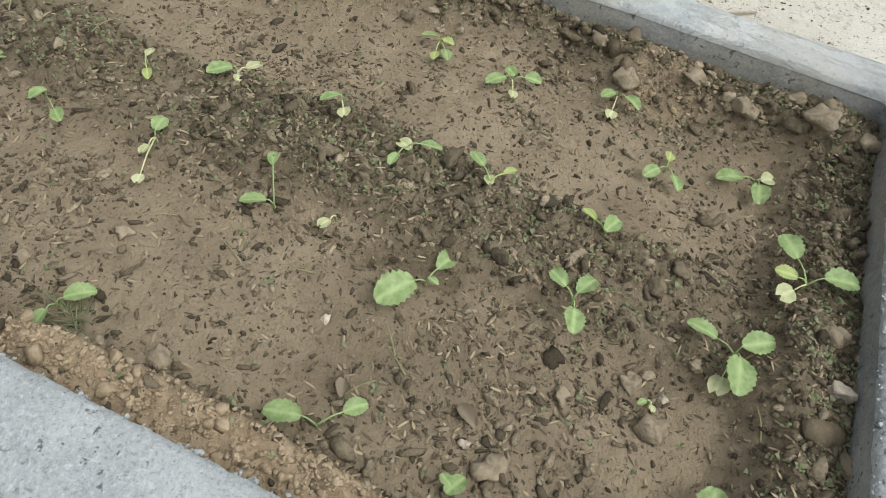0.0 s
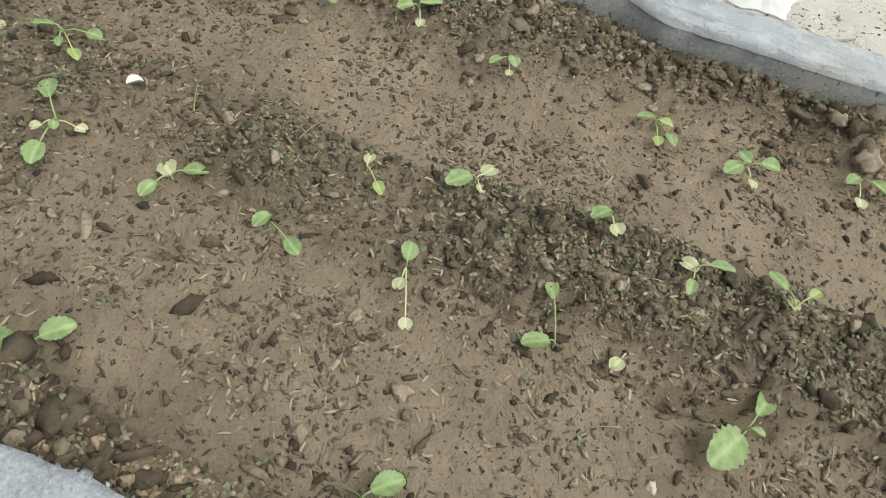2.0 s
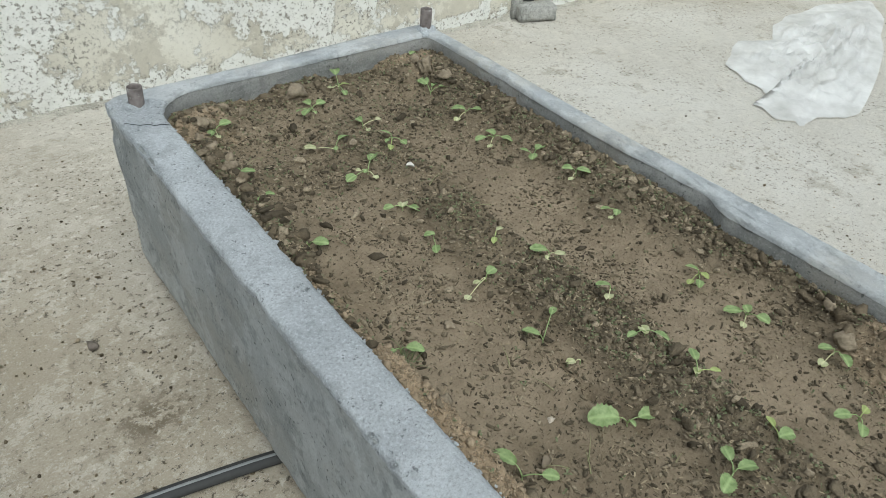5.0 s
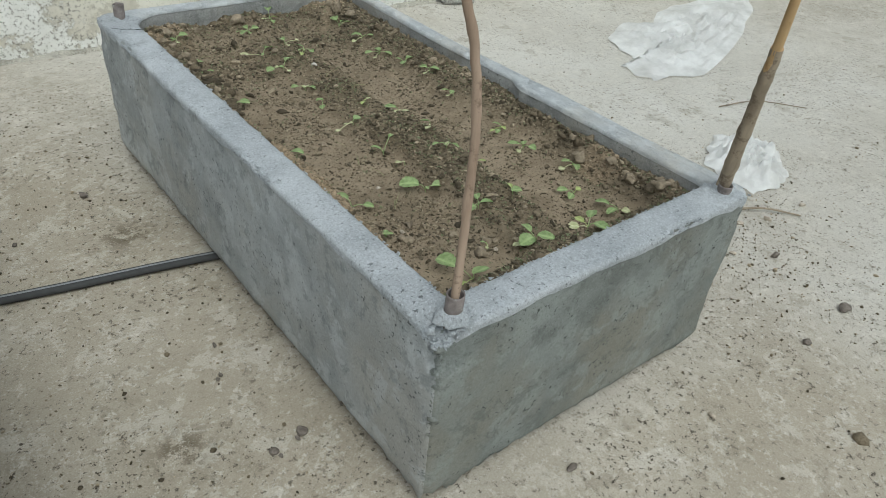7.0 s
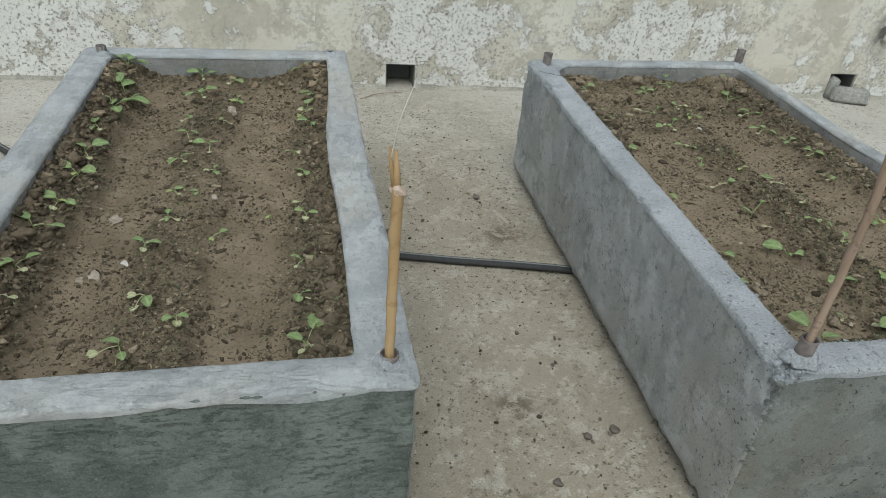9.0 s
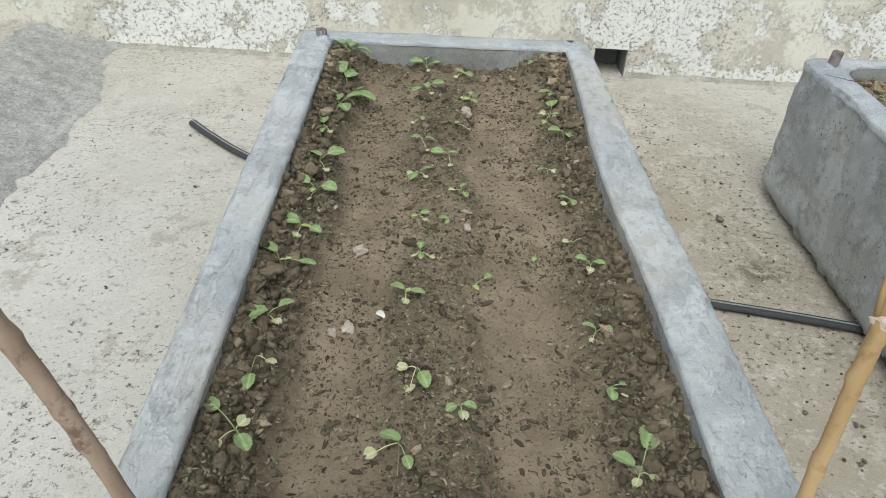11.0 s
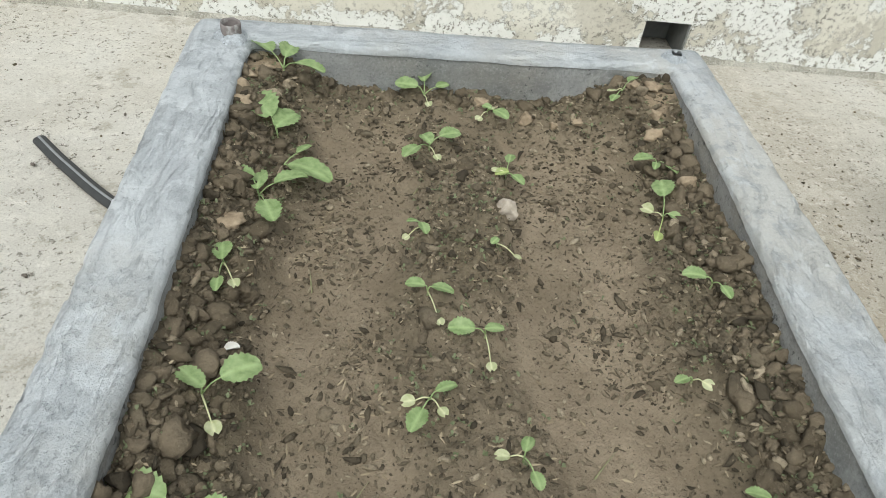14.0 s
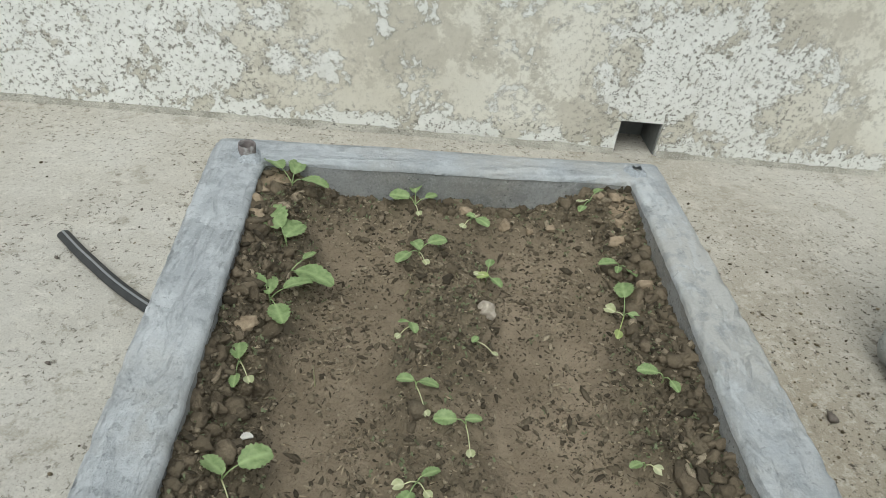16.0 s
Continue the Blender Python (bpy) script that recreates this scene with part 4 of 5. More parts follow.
def weed_bit(rng, crumb, u):
    """A tiny upright sprout of three blades."""
    verts, faces = [], []
    for k in range(3):
        a, r, h = rng.uniform(0, 6.28), rng.uniform(0.003, 0.009), rng.uniform(0.002, 0.006)
        d, s = np.array([math.cos(a), math.sin(a), 0]), np.array([-math.sin(a), math.cos(a), 0])
        w = r * 0.28
        b = len(verts)
        verts += [d * 0.0005 - s * w * 0.4, d * 0.0005 + s * w * 0.4, d * r * 0.6 + s * w + [0, 0, h], d * r + [0, 0, h * 0.8], d * r * 0.6 - s * w + [0, 0, h]]
        faces += [(b, b + 1, b + 2), (b, b + 2, b + 4), (b + 4, b + 2, b + 3)]
    return np.array(verts), faces


def sand_bit(rng, crumb, u):
    return quick_lump(rng, 0.0038 * math.exp(rng.normal(0, 0.6)), 1, 0.7, 0.7)


def husk_bit(rng, crumb, u):
    n = rng.uniform(0.004, 0.0085), rng.uniform(0.0009, 0.0017)
    bend = rng.uniform(-0.25, 0.25)
    v = np.array([(-1, bend, 0.1), (-0.4, -1, 0.2), (0.5, -0.8, 0.3), (1, bend, 0.1), (0.4, 1, 0.2), (-0.5, 0.8, 0.3), (0, 0, 1)], float)
    v = v * [n[0] / 2 * 2, n[1], n[1] * 0.9]
    a, tilt = rng.uniform(0, 6.28), rng.uniform(-0.25, 0.25)
    c, s = math.cos(a), math.sin(a)
    v[:, 2] += v[:, 0] * tilt
    return v @ np.array([[c, s, 0], [-s, c, 0], [0, 0, 1]]), [(k, (k + 1) % 6, 6) for k in range(6)]


soil_a = Soil(bed_a, 0.446, (-0.525, 0.0, 0.03), (0.038, 0.15, 0.0), (0.04, 0.17, 0.0), 0.045, 0.035, 50, 0.15, (0.05, 0.028),
              [(-0.88, 1.89, 0.05, 0.012, 0.6), (-0.12, 1.88, 0.06, 0.012, 0.6)])
soil_b = Soil(bed_b, 0.446, (1.325, 0.02, 0.04), (0.06, 0.07, 1.25), (0.06, 0.24, 0.45), 0.05, 0.05, 70, 0.8, (0.0, 0.0),
              [(0.97, 1.8, 0.13, 0.04, 0.55), (0.96, 1.58, 0.1, 0.042, 0.0), (0.95, 1.4, 0.08, 0.035, 0.0), (1.74, 1.86, 0.1, 0.02, 0.6), (1.735, 0.32, 0.1, 0.0, 0.45)],
              [([(1.232, 0.778), (1.25, 0.782), (1.262, 0.768), (1.275, 0.752)], 0.03, 0.005), ([(1.255, 0.88), (1.238, 0.82)], 0.014, 0.008),
               ([(1.222, 0.7), (1.212, 0.62), (1.22, 0.5)], 0.016, 0.009), ([(1.225, 0.42), (1.235, 0.3)], 0.014, 0.009)])
soil_a.build("dark brown crumbly garden soil with two smooth silty furrows")
soil_b.build("brown garden soil with dry crusted furrows and a raised ridge")


# ---- loose stones and clods in the beds ----
def clod(soil, x, y, size, material, label, name="clod", group="clods in the bed"):
    rng = np.random.RandomState(int(abs(x * 7919 + y * 104729) * 10) % 100000)
    v, f = lump(rng, size, 3, 0.75, 0.42)
    ob = piece(name, v.tolist(), f, material, None, "", True)
    ob.location = (x, y, soil.height(x, y) + size * 0.16)
    tagged(ob, label, name, group)


for x, y, s in ((-0.441, 1.566, 0.044), (-0.722, 0.862, 0.042), (-0.458, 0.945, 0.024), (-0.724, 0.588, 0.028), (-0.752, 0.58, 0.022), (-0.793, 0.992, 0.017)):
    clod(soil_a, x, y, s, PALE_STONE, "pale rough stone lying on the soil", "stone", "stones in the bed")
for x, y, s in ((-0.873, 1.47, 0.03), (-0.37, 1.86, 0.036), (-0.315, 1.845, 0.024), (-0.265, 1.855, 0.026), (-0.905, 1.79, 0.034), (-0.9, 1.84, 0.03),
                (-0.895, 1.75, 0.028), (-0.87, 1.865, 0.026), (-0.125, 1.875, 0.036), (-0.16, 1.88, 0.03), (-0.13, 1.82, 0.03), (-0.14, 1.77, 0.034),
                (-0.12, 1.62, 0.03), (-0.46, 1.89, 0.03)):
    clod(soil_a, x, y, s, SAND, "dry tan lump of earth by the planter wall")
for x, y, s in ((-0.135, 0.66, 0.05), (-0.137, 0.605, 0.042), (-0.125, 1.03, 0.035), (-0.895, 0.68, 0.05), (-0.885, 0.53, 0.045), (-0.14, 0.35, 0.035),
                (-0.145, 0.26, 0.032), (-0.14, 0.16, 0.035), (-0.88, 0.2, 0.035), (-0.87, 0.135, 0.03), (-0.83, 0.115, 0.034), (-0.885, 0.4, 0.033)):
    clod(soil_a, x, y, s, MUD, "dark damp clod against the planter wall")
for x, y, s in ((1.237, 0.045, 0.032), (1.03, 0.409, 0.02), (1.18, 0.215, 0.016), (1.104, 0.62, 0.012)):
    clod(soil_b, x, y, s, PALE_STONE, "pale rough stone lying on the soil", "stone", "stones in the bed")
for x, y, s in ((1.70, 0.385, 0.042), (1.69, 0.1, 0.05), (1.137, 0.218, 0.046), (1.013, 0.371, 0.03), (1.184, 0.256, 0.03), (1.2, 0.238, 0.02),
                (1.222, 0.193, 0.024), (1.31, 0.05, 0.03), (1.341, 0.281, 0.018), (1.019, 0.984, 0.024), (1.104, 0.903, 0.024), (1.187, 0.937, 0.016),
                (1.133, 0.329, 0.022), (0.975, 0.76, 0.03), (0.96, 0.83, 0.03), (1.30, 1.86, 0.05), (1.13, 1.85, 0.036), (1.08, 1.86, 0.032),
                (1.03, 1.86, 0.03), (1.0, 1.66, 0.042), (0.965, 1.665, 0.036), (0.96, 1.56, 0.03), (0.955, 1.49, 0.03), (1.72, 1.78, 0.05),
                (1.74, 1.7, 0.05), (1.306, 1.557, 0.026), (1.70, 0.2, 0.045), (1.72, 0.29, 0.04), (1.68, 0.02, 0.04), (1.73, 0.45, 0.036),
                (1.74, 0.13, 0.035), (1.71, 1.82, 0.04), (0.99, 1.78, 0.04), (0.96, 1.73, 0.036)):
    clod(soil_b, x, y, s, DRY_CLOD, "dry brown lump of earth in the planter")


# ---- seedlings ----
def blade(centre, direction, length, ratio, notched, rng, cup, droop):
    """A leaf blade with a toothed edge, cupped and drooping. Points, faces and how near the midrib."""
    rows, cols = 15, 7
    side = Vector((-direction.y, direction.x, 0)).normalized()
    roll = rng.uniform(-0.35, 0.35)
    verts, vein = [], []
    for i in range(rows):
        s = i / (rows - 1)
        if notched:
            w = math.sin(math.pi * min(s * 0.92 + 0.04, 1)) ** 0.55
        else:
            w = (math.sin(math.pi * (s * 0.93 + 0.035) ** 0.85)) ** 0.62 * (0.82 + 0.3 * s)
        w *= 1 + (0 if notched else 0.085 * (1 if i % 2 else -1)) + rng.uniform(-0.05, 0.05)
        for j in range(cols):
            q = 2 * j / (cols - 1) - 1
            along = s - 0.5
            if notched:
                along -= 0.14 * s * s * (1 - abs(q)) * 1.6
            p = centre + direction * (along * length) + side * (q * w * length * ratio / 2)
            p.z += cup * length * (q * q) * w + roll * q * w * length * ratio / 2 - droop * length * (along + 0.1) ** 2 + 0.02 * length * math.sin(9 * s + 5 * q)
            verts.append(p), vein.append(max(0.0, 1 - abs(q) * 3))
    faces = [(i * cols + j, i * cols + j + 1, (i + 1) * cols + j + 1, (i + 1) * cols + j) for i in range(rows - 1) for j in range(cols - 1)]
    return verts, faces, vein


def seedling(x, y, leaves):
    soil = soil_a if x < 0.4 else soil_b
    rng = random.Random(int(abs(x) * 1000) * 7 + int(y * 1000))
    z = soil.height(x, y)
    green = sum(1 for l in leaves if l[3] == "g")
    big = max(l[2] for l in leaves)
    size = "larger" if big > 0.045 else "tiny" if big < 0.022 else "young"
    look_of = {0: "pale, nearly bare", 1: "with one green leaf", 2: "with two green leaves"}.get(green, "with several toothed green leaves")
    top = holder("seedling", (x, y, z), f"{size} leafy vegetable seedling {look_of} in soil", "seedling", "seedlings in the beds")
    crown = Vector((0, 0, 0.010))
    v, f = tube([(0, 0, -0.008), (0.001, 0, 0.003), crown], [0.0019, 0.0016, 0.0012], 6)
    piece("stem", v, f, STEM, top)
    for dx, dy, length, kind in leaves:
        length *= 1.18 if x < -0.7 and y > 1.45 else 1.0  # the corner plants are the largest
        d = Vector((dx, dy, 0))
        if d.length < 0.004:
            d = Vector((rng.uniform(-1, 1), rng.uniform(-1, 1), 0)).normalized() * 0.006
        way = d.normalized()
        lift = {"g": 0.022, "y": 0.018, "c": 0.011}[kind] + (0.008 if length > 0.04 else 0)
        ground = soil.height(x + dx, y + dy) - z
        centre = Vector((dx, dy, max(lift, ground + 0.006)))
        seedleaf = kind == "c"
        ratio = rng.uniform(0.85, 1.05) if seedleaf else rng.uniform(0.66, 0.82)
        verts, faces, vein = blade(centre, way, length, ratio, seedleaf, rng, rng.uniform(0.05, 0.16), rng.uniform(0.1, 0.4))
        foot = verts[3]
        n = len(verts)
        bend = (crown + foot) / 2 + Vector((0, 0, 0.004))
        tv, tf = tube(glide([crown, bend, foot], 5), [0.0014, 0.0012, 0.001, 0.001, 0.0009], 5)
        verts = verts + tv
        faces = faces + [tuple(k + n for k in q) for q in tf]
        vein = vein + [1.0] * len(tv)
        ob = piece("cotyledon" if seedleaf else "leaf", verts, faces, {"g": LEAF, "y": YELLOW, "c": COTYLEDON}[kind], top,
                   "pale seed leaf" if seedleaf else "yellowing leaf" if kind == "y" else "")
        ob.data.attributes.new("vein", "FLOAT", "POINT").data.foreach_set("value", vein)


seedling(-0.873, 0.552, [(0.036, 0.025, 0.034, 'g'), (-0.026, -0.021, 0.068, 'g'), (0.023, -0.019, 0.021, 'c')])
seedling(-0.879, 0.723, [(-0.029, 0.018, 0.055, 'g'), (0.063, -0.017, 0.039, 'g'), (0.018, 0.007, 0.015, 'c')])
seedling(-0.856, 0.862, [(-0.026, 0.004, 0.048, 'g'), (0.013, -0.003, 0.027, 'y'), (0.038, -0.02, 0.032, 'g'), (-0.004, -0.028, 0.022, 'c')])
seedling(-0.842, 1.024, [(-0.04, 0.012, 0.05, 'g'), (0.035, -0.011, 0.041, 'g'), (-0.008, -0.01, 0.018, 'y'), (-0.015, -0.039, 0.02, 'c')])
seedling(-0.852, 1.164, [(-0.012, 0.01, 0.043, 'g'), (0.043, 0.023, 0.048, 'g'), (0.022, -0.045, 0.02, 'c')])
seedling(-0.870, 1.392, [(-0.002, 0.011, 0.036, 'g'), (0.003, -0.054, 0.027, 'g'), (0.022, -0.042, 0.017, 'c')])
seedling(-0.580, 1.379, [(-0.019, 0.002, 0.029, 'g'), (0.021, -0.006, 0.034, 'g'), (0.015, -0.06, 0.016, 'c')])
seedling(-0.5, 1.306, [(-0.035, 0.0, 0.037, 'g'), (0.012, 0.001, 0.028, 'g'), (0.003, -0.058, 0.016, 'c')])
seedling(-0.581, 1.194, [(0.02, 0.009, 0.03, 'g'), (-0.019, -0.04, 0.036, 'g'), (-0.029, -0.006, 0.019, 'c'), (0.015, -0.021, 0.015, 'c')])
seedling(-0.576, 1.0, [(-0.016, -0.006, 0.017, 'y'), (0.011, 0.005, 0.025, 'g'), (0.011, -0.013, 0.015, 'c')])
seedling(-0.505, 0.966, [(-0.014, 0.003, 0.026, 'g'), (-0.005, -0.014, 0.017, 'g')])
seedling(-0.470, 1.114, [(0.004, 0.012, 0.023, 'g'), (0.009, -0.037, 0.024, 'g'), (-0.027, 0.001, 0.019, 'c')])
seedling(-0.574, 0.837, [(0.0, 0.016, 0.028, 'g'), (0.001, -0.03, 0.022, 'g'), (-0.015, -0.015, 0.015, 'c'), (0.027, -0.021, 0.015, 'c')])
seedling(-0.602, 0.649, [(-0.019, 0.009, 0.032, 'g'), (0.025, -0.005, 0.033, 'g'), (0.007, 0.011, 0.015, 'c'), (0.0, -0.027, 0.02, 'c')])
seedling(-0.455, 0.722, [(0.037, 0.028, 0.023, 'g'), (0.007, -0.008, 0.017, 'y')])
seedling(-0.295, 0.853, [(-0.008, -0.016, 0.016, 'y')])
seedling(-0.193, 0.747, [(-0.022, 0.011, 0.025, 'g'), (0.019, -0.003, 0.027, 'g'), (-0.004, -0.016, 0.019, 'c')])
seedling(-0.212, 0.557, [(-0.016, 0.007, 0.027, 'g'), (0.028, 0.0, 0.024, 'g'), (-0.013, -0.026, 0.014, 'c')])
seedling(-0.184, 1.044, [(-0.025, 0.008, 0.029, 'g'), (-0.002, -0.014, 0.029, 'g'), (-0.023, -0.006, 0.017, 'c')])
seedling(-0.222, 1.232, [(-0.02, -0.008, 0.023, 'g'), (0.015, -0.015, 0.018, 'c')])
seedling(-0.161, 1.375, [(-0.03, 0.005, 0.035, 'g'), (0.007, -0.029, 0.025, 'g')])
seedling(-0.206, 0.879, [(-0.019, 0.004, 0.017, 'c'), (0.017, -0.021, 0.013, 'c')])
seedling(-0.842, 1.866, [(-0.043, 0.052, 0.047, 'g'), (0.007, 0.04, 0.046, 'g'), (0.049, -0.019, 0.052, 'g')])
seedling(-0.836, 1.710, [(-0.036, 0.047, 0.07, 'g'), (0.014, 0.025, 0.05, 'g')])
seedling(-0.823, 1.640, [(0.051, -0.024, 0.068, 'g'), (0.035, 0.047, 0.028, 'g')])
seedling(-0.845, 1.549, [(-0.026, 0.015, 0.039, 'g'), (-0.003, 0.019, 0.043, 'g'), (0.049, 0.025, 0.047, 'g'), (0.025, -0.057, 0.043, 'g')])
seedling(-0.575, 1.889, [(-0.036, 0.005, 0.045, 'g'), (0.0, 0.046, 0.047, 'g'), (0.037, 0.023, 0.031, 'g'), (0.008, -0.034, 0.017, 'c')])
seedling(-0.568, 1.741, [(-0.034, -0.045, 0.043, 'g'), (-0.005, 0.01, 0.035, 'g'), (0.039, 0.017, 0.043, 'g'), (0.014, -0.035, 0.018, 'c')])
seedling(-0.451, 1.853, [(0.024, -0.022, 0.035, 'g'), (-0.002, -0.001, 0.02, 'g'), (-0.019, -0.029, 0.017, 'c'), (0.009, 0.014, 0.018, 'c')])
seedling(-0.184, 1.88, [(0.024, 0.027, 0.03, 'g'), (-0.031, -0.05, 0.026, 'g'), (-0.022, -0.005, 0.019, 'c')])
seedling(-0.432, 1.668, [(0.01, 0.037, 0.028, 'g'), (0.017, -0.026, 0.031, 'g'), (-0.008, -0.003, 0.027, 'y'), (-0.02, 0.001, 0.016, 'c')])
seedling(-0.149, 1.706, [(-0.027, -0.004, 0.039, 'g'), (0.018, -0.031, 0.031, 'g'), (-0.01, -0.024, 0.022, 'g')])
seedling(-0.172, 1.564, [(0.01, 0.059, 0.049, 'g'), (-0.024, 0.019, 0.023, 'c'), (0.014, -0.012, 0.025, 'g'), (-0.028, -0.059, 0.024, 'y')])
seedling(-0.587, 1.521, [(0.004, -0.016, 0.028, 'g'), (-0.015, 0.0, 0.018, 'g'), (-0.024, -0.028, 0.014, 'c')])
seedling(-0.468, 1.481, [(-0.005, -0.006, 0.018, 'g'), (0.029, -0.031, 0.014, 'c')])
seedling(-0.870, 0.272, [(-0.044, 0.025, 0.037, 'g'), (0.021, -0.033, 0.038, 'g'), (0.009, 0.018, 0.023, 'c'), (-0.02, -0.042, 0.022, 'c')])
seedling(-0.871, 0.440, [(0.003, -0.071, 0.035, 'g'), (0.03, -0.014, 0.021, 'c')])
seedling(-0.575, 0.443, [(0.015, -0.037, 0.038, 'g'), (-0.027, 0.001, 0.021, 'c'), (-0.011, -0.054, 0.02, 'c')])
seedling(-0.601, 0.277, [(-0.015, 0.006, 0.038, 'g'), (0.017, -0.047, 0.026, 'g'), (-0.046, -0.025, 0.022, 'c')])
seedling(-0.493, 0.355, [(-0.018, -0.011, 0.022, 'g'), (0.016, -0.005, 0.025, 'g'), (0.004, -0.018, 0.022, 'c')])
seedling(-0.22, 0.391, [(-0.002, -0.022, 0.029, 'g'), (0.023, 0.0, 0.017, 'g'), (0.022, -0.019, 0.02, 'c')])
seedling(-0.208, 0.208, [(0.024, 0.057, 0.05, 'g'), (-0.025, 0.019, 0.038, 'g'), (-0.01, -0.018, 0.019, 'c'), (0.016, -0.02, 0.021, 'c')])

seedling(1.24, 0.354, [(0.016, 0.026, 0.029, 'g'), (0.021, -0.01, 0.034, 'g'), (-0.035, -0.008, 0.035, 'g')])
seedling(1.203, 0.531, [(-0.039, 0.026, 0.055, 'g'), (0.035, -0.014, 0.036, 'g'), (-0.002, -0.01, 0.015, 'g')])
seedling(1.255, 0.154, [(0.009, 0.045, 0.038, 'g'), (0.013, -0.02, 0.044, 'g'), (-0.039, -0.003, 0.05, 'g'), (-0.051, 0.012, 0.028, 'c')])
seedling(1.373, 0.092, [(0.045, 0.029, 0.04, 'g'), (-0.001, 0.029, 0.028, 'y'), (0.008, -0.034, 0.044, 'g'), (-0.027, 0.024, 0.027, 'c')])
seedling(1.559, 0.285, [(-0.03, 0.021, 0.031, 'g'), (-0.036, -0.017, 0.03, 'g'), (0.019, 0.001, 0.021, 'y')])
seedling(1.597, 0.153, [(-0.023, 0.042, 0.04, 'g'), (-0.037, -0.004, 0.04, 'g'), (0.012, -0.018, 0.024, 'c')])
seedling(1.627, 0.560, [(-0.026, 0.021, 0.037, 'g'), (0.004, -0.033, 0.028, 'g'), (0.005, 0.006, 0.024, 'g'), (-0.033, -0.013, 0.018, 'c')])
seedling(1.674, 0.393, [(-0.018, 0.014, 0.028, 'g'), (-0.017, -0.026, 0.032, 'g'), (-0.051, -0.001, 0.021, 'c')])
seedling(1.663, 0.702, [(-0.007, 0.017, 0.027, 'g'), (-0.003, -0.016, 0.023, 'y'), (-0.047, -0.009, 0.02, 'y'), (-0.04, -0.027, 0.026, 'g')])
seedling(1.351, 0.508, [(0.021, 0.026, 0.029, 'g'), (0.023, -0.02, 0.02, 'y'), (0.002, 0.002, 0.017, 'c')])
seedling(1.358, 0.342, [(0.016, 0.029, 0.023, 'y'), (0.01, -0.004, 0.032, 'g')])
seedling(1.359, 0.630, [(0.005, -0.031, 0.031, 'g'), (-0.039, 0.004, 0.023, 'g'), (0.002, 0.006, 0.024, 'c')])
seedling(1.388, 0.744, [(-0.013, 0.011, 0.029, 'g'), (-0.02, -0.013, 0.018, 'c')])
seedling(1.223, 0.759, [(-0.013, 0.023, 0.034, 'g'), (0.044, 0.024, 0.024, 'g')])
seedling(1.242, 0.678, [(-0.018, 0.008, 0.019, 'c')])
seedling(1.243, 0.952, [(0.018, 0.003, 0.029, 'g'), (-0.025, -0.001, 0.018, 'c'), (-0.072, -0.026, 0.016, 'c')])
seedling(1.242, 1.13, [(-0.009, 0.003, 0.026, 'g'), (-0.03, -0.047, 0.027, 'g')])
seedling(1.362, 1.052, [(0.014, 0.002, 0.018, 'c'), (-0.033, -0.029, 0.022, 'y')])
seedling(1.395, 0.916, [(-0.019, 0.018, 0.037, 'g'), (-0.019, -0.012, 0.015, 'c'), (0.022, -0.013, 0.024, 'c')])
seedling(0.981, 0.899, [(0.019, -0.021, 0.035, 'g'), (-0.028, -0.004, 0.029, 'g')])
seedling(0.978, 0.564, [(-0.009, 0.035, 0.041, 'g'), (0.032, -0.031, 0.028, 'g')])
seedling(0.974, 0.405, [(0.004, -0.002, 0.027, 'g'), (0.005, 0.009, 0.016, 'g')])
seedling(1.164, 0.23, [(-0.01, 0.011, 0.012, 'g'), (-0.007, -0.004, 0.01, 'c')])
seedling(1.042, 0.15, [(-0.027, 0.07, 0.055, 'g'), (0.021, -0.001, 0.048, 'g'), (-0.038, -0.008, 0.021, 'y')])
seedling(1.312, 1.784, [(0.032, 0.001, 0.03, 'g'), (-0.002, 0.023, 0.032, 'g'), (-0.033, -0.029, 0.037, 'g'), (-0.045, -0.009, 0.018, 'g'), (-0.013, -0.044, 0.016, 'g')])
seedling(1.433, 1.831, [(0.026, 0.063, 0.045, 'g'), (0.018, -0.006, 0.027, 'y'), (-0.018, -0.061, 0.028, 'g'), (-0.023, 0.008, 0.02, 'c')])
seedling(1.018, 1.771, [(0.032, 0.004, 0.033, 'g'), (-0.022, -0.029, 0.03, 'g'), (-0.007, -0.035, 0.015, 'c')])
seedling(1.677, 1.697, [(0.007, 0.046, 0.046, 'g'), (0.032, -0.018, 0.027, 'g'), (0.026, 0.019, 0.024, 'g')])
seedling(1.744, 1.866, [(-0.023, -0.012, 0.026, 'g')])
seedling(1.394, 1.645, [(-0.001, 0.019, 0.027, 'g'), (0.06, 0.01, 0.017, 'c'), (-0.002, -0.03, 0.014, 'c')])
seedling(1.409, 1.524, [(-0.009, 0.022, 0.03, 'g'), (-0.04, -0.049, 0.023, 'y'), (-0.031, -0.02, 0.019, 'g'), (0.001, -0.051, 0.023, 'g')])
seedling(1.265, 1.585, [(0.031, 0.007, 0.034, 'g'), (-0.054, 0.042, 0.035, 'c'), (-0.006, -0.015, 0.018, 'g')])
seedling(1.271, 1.438, [(0.033, 0.03, 0.038, 'g'), (-0.062, -0.02, 0.035, 'g'), (-0.015, -0.011, 0.016, 'g'), (-0.019, 0.016, 0.014, 'c'), (0.001, -0.035, 0.016, 'c')])
seedling(1.677, 1.532, [(-0.016, 0.015, 0.04, 'g'), (0.03, -0.023, 0.034, 'g'), (-0.05, -0.023, 0.024, 'c')])
seedling(1.665, 1.394, [(0.001, 0.014, 0.035, 'g'), (-0.049, 0.001, 0.034, 'g'), (0.013, -0.04, 0.037, 'g'), (-0.043, -0.033, 0.019, 'c')])
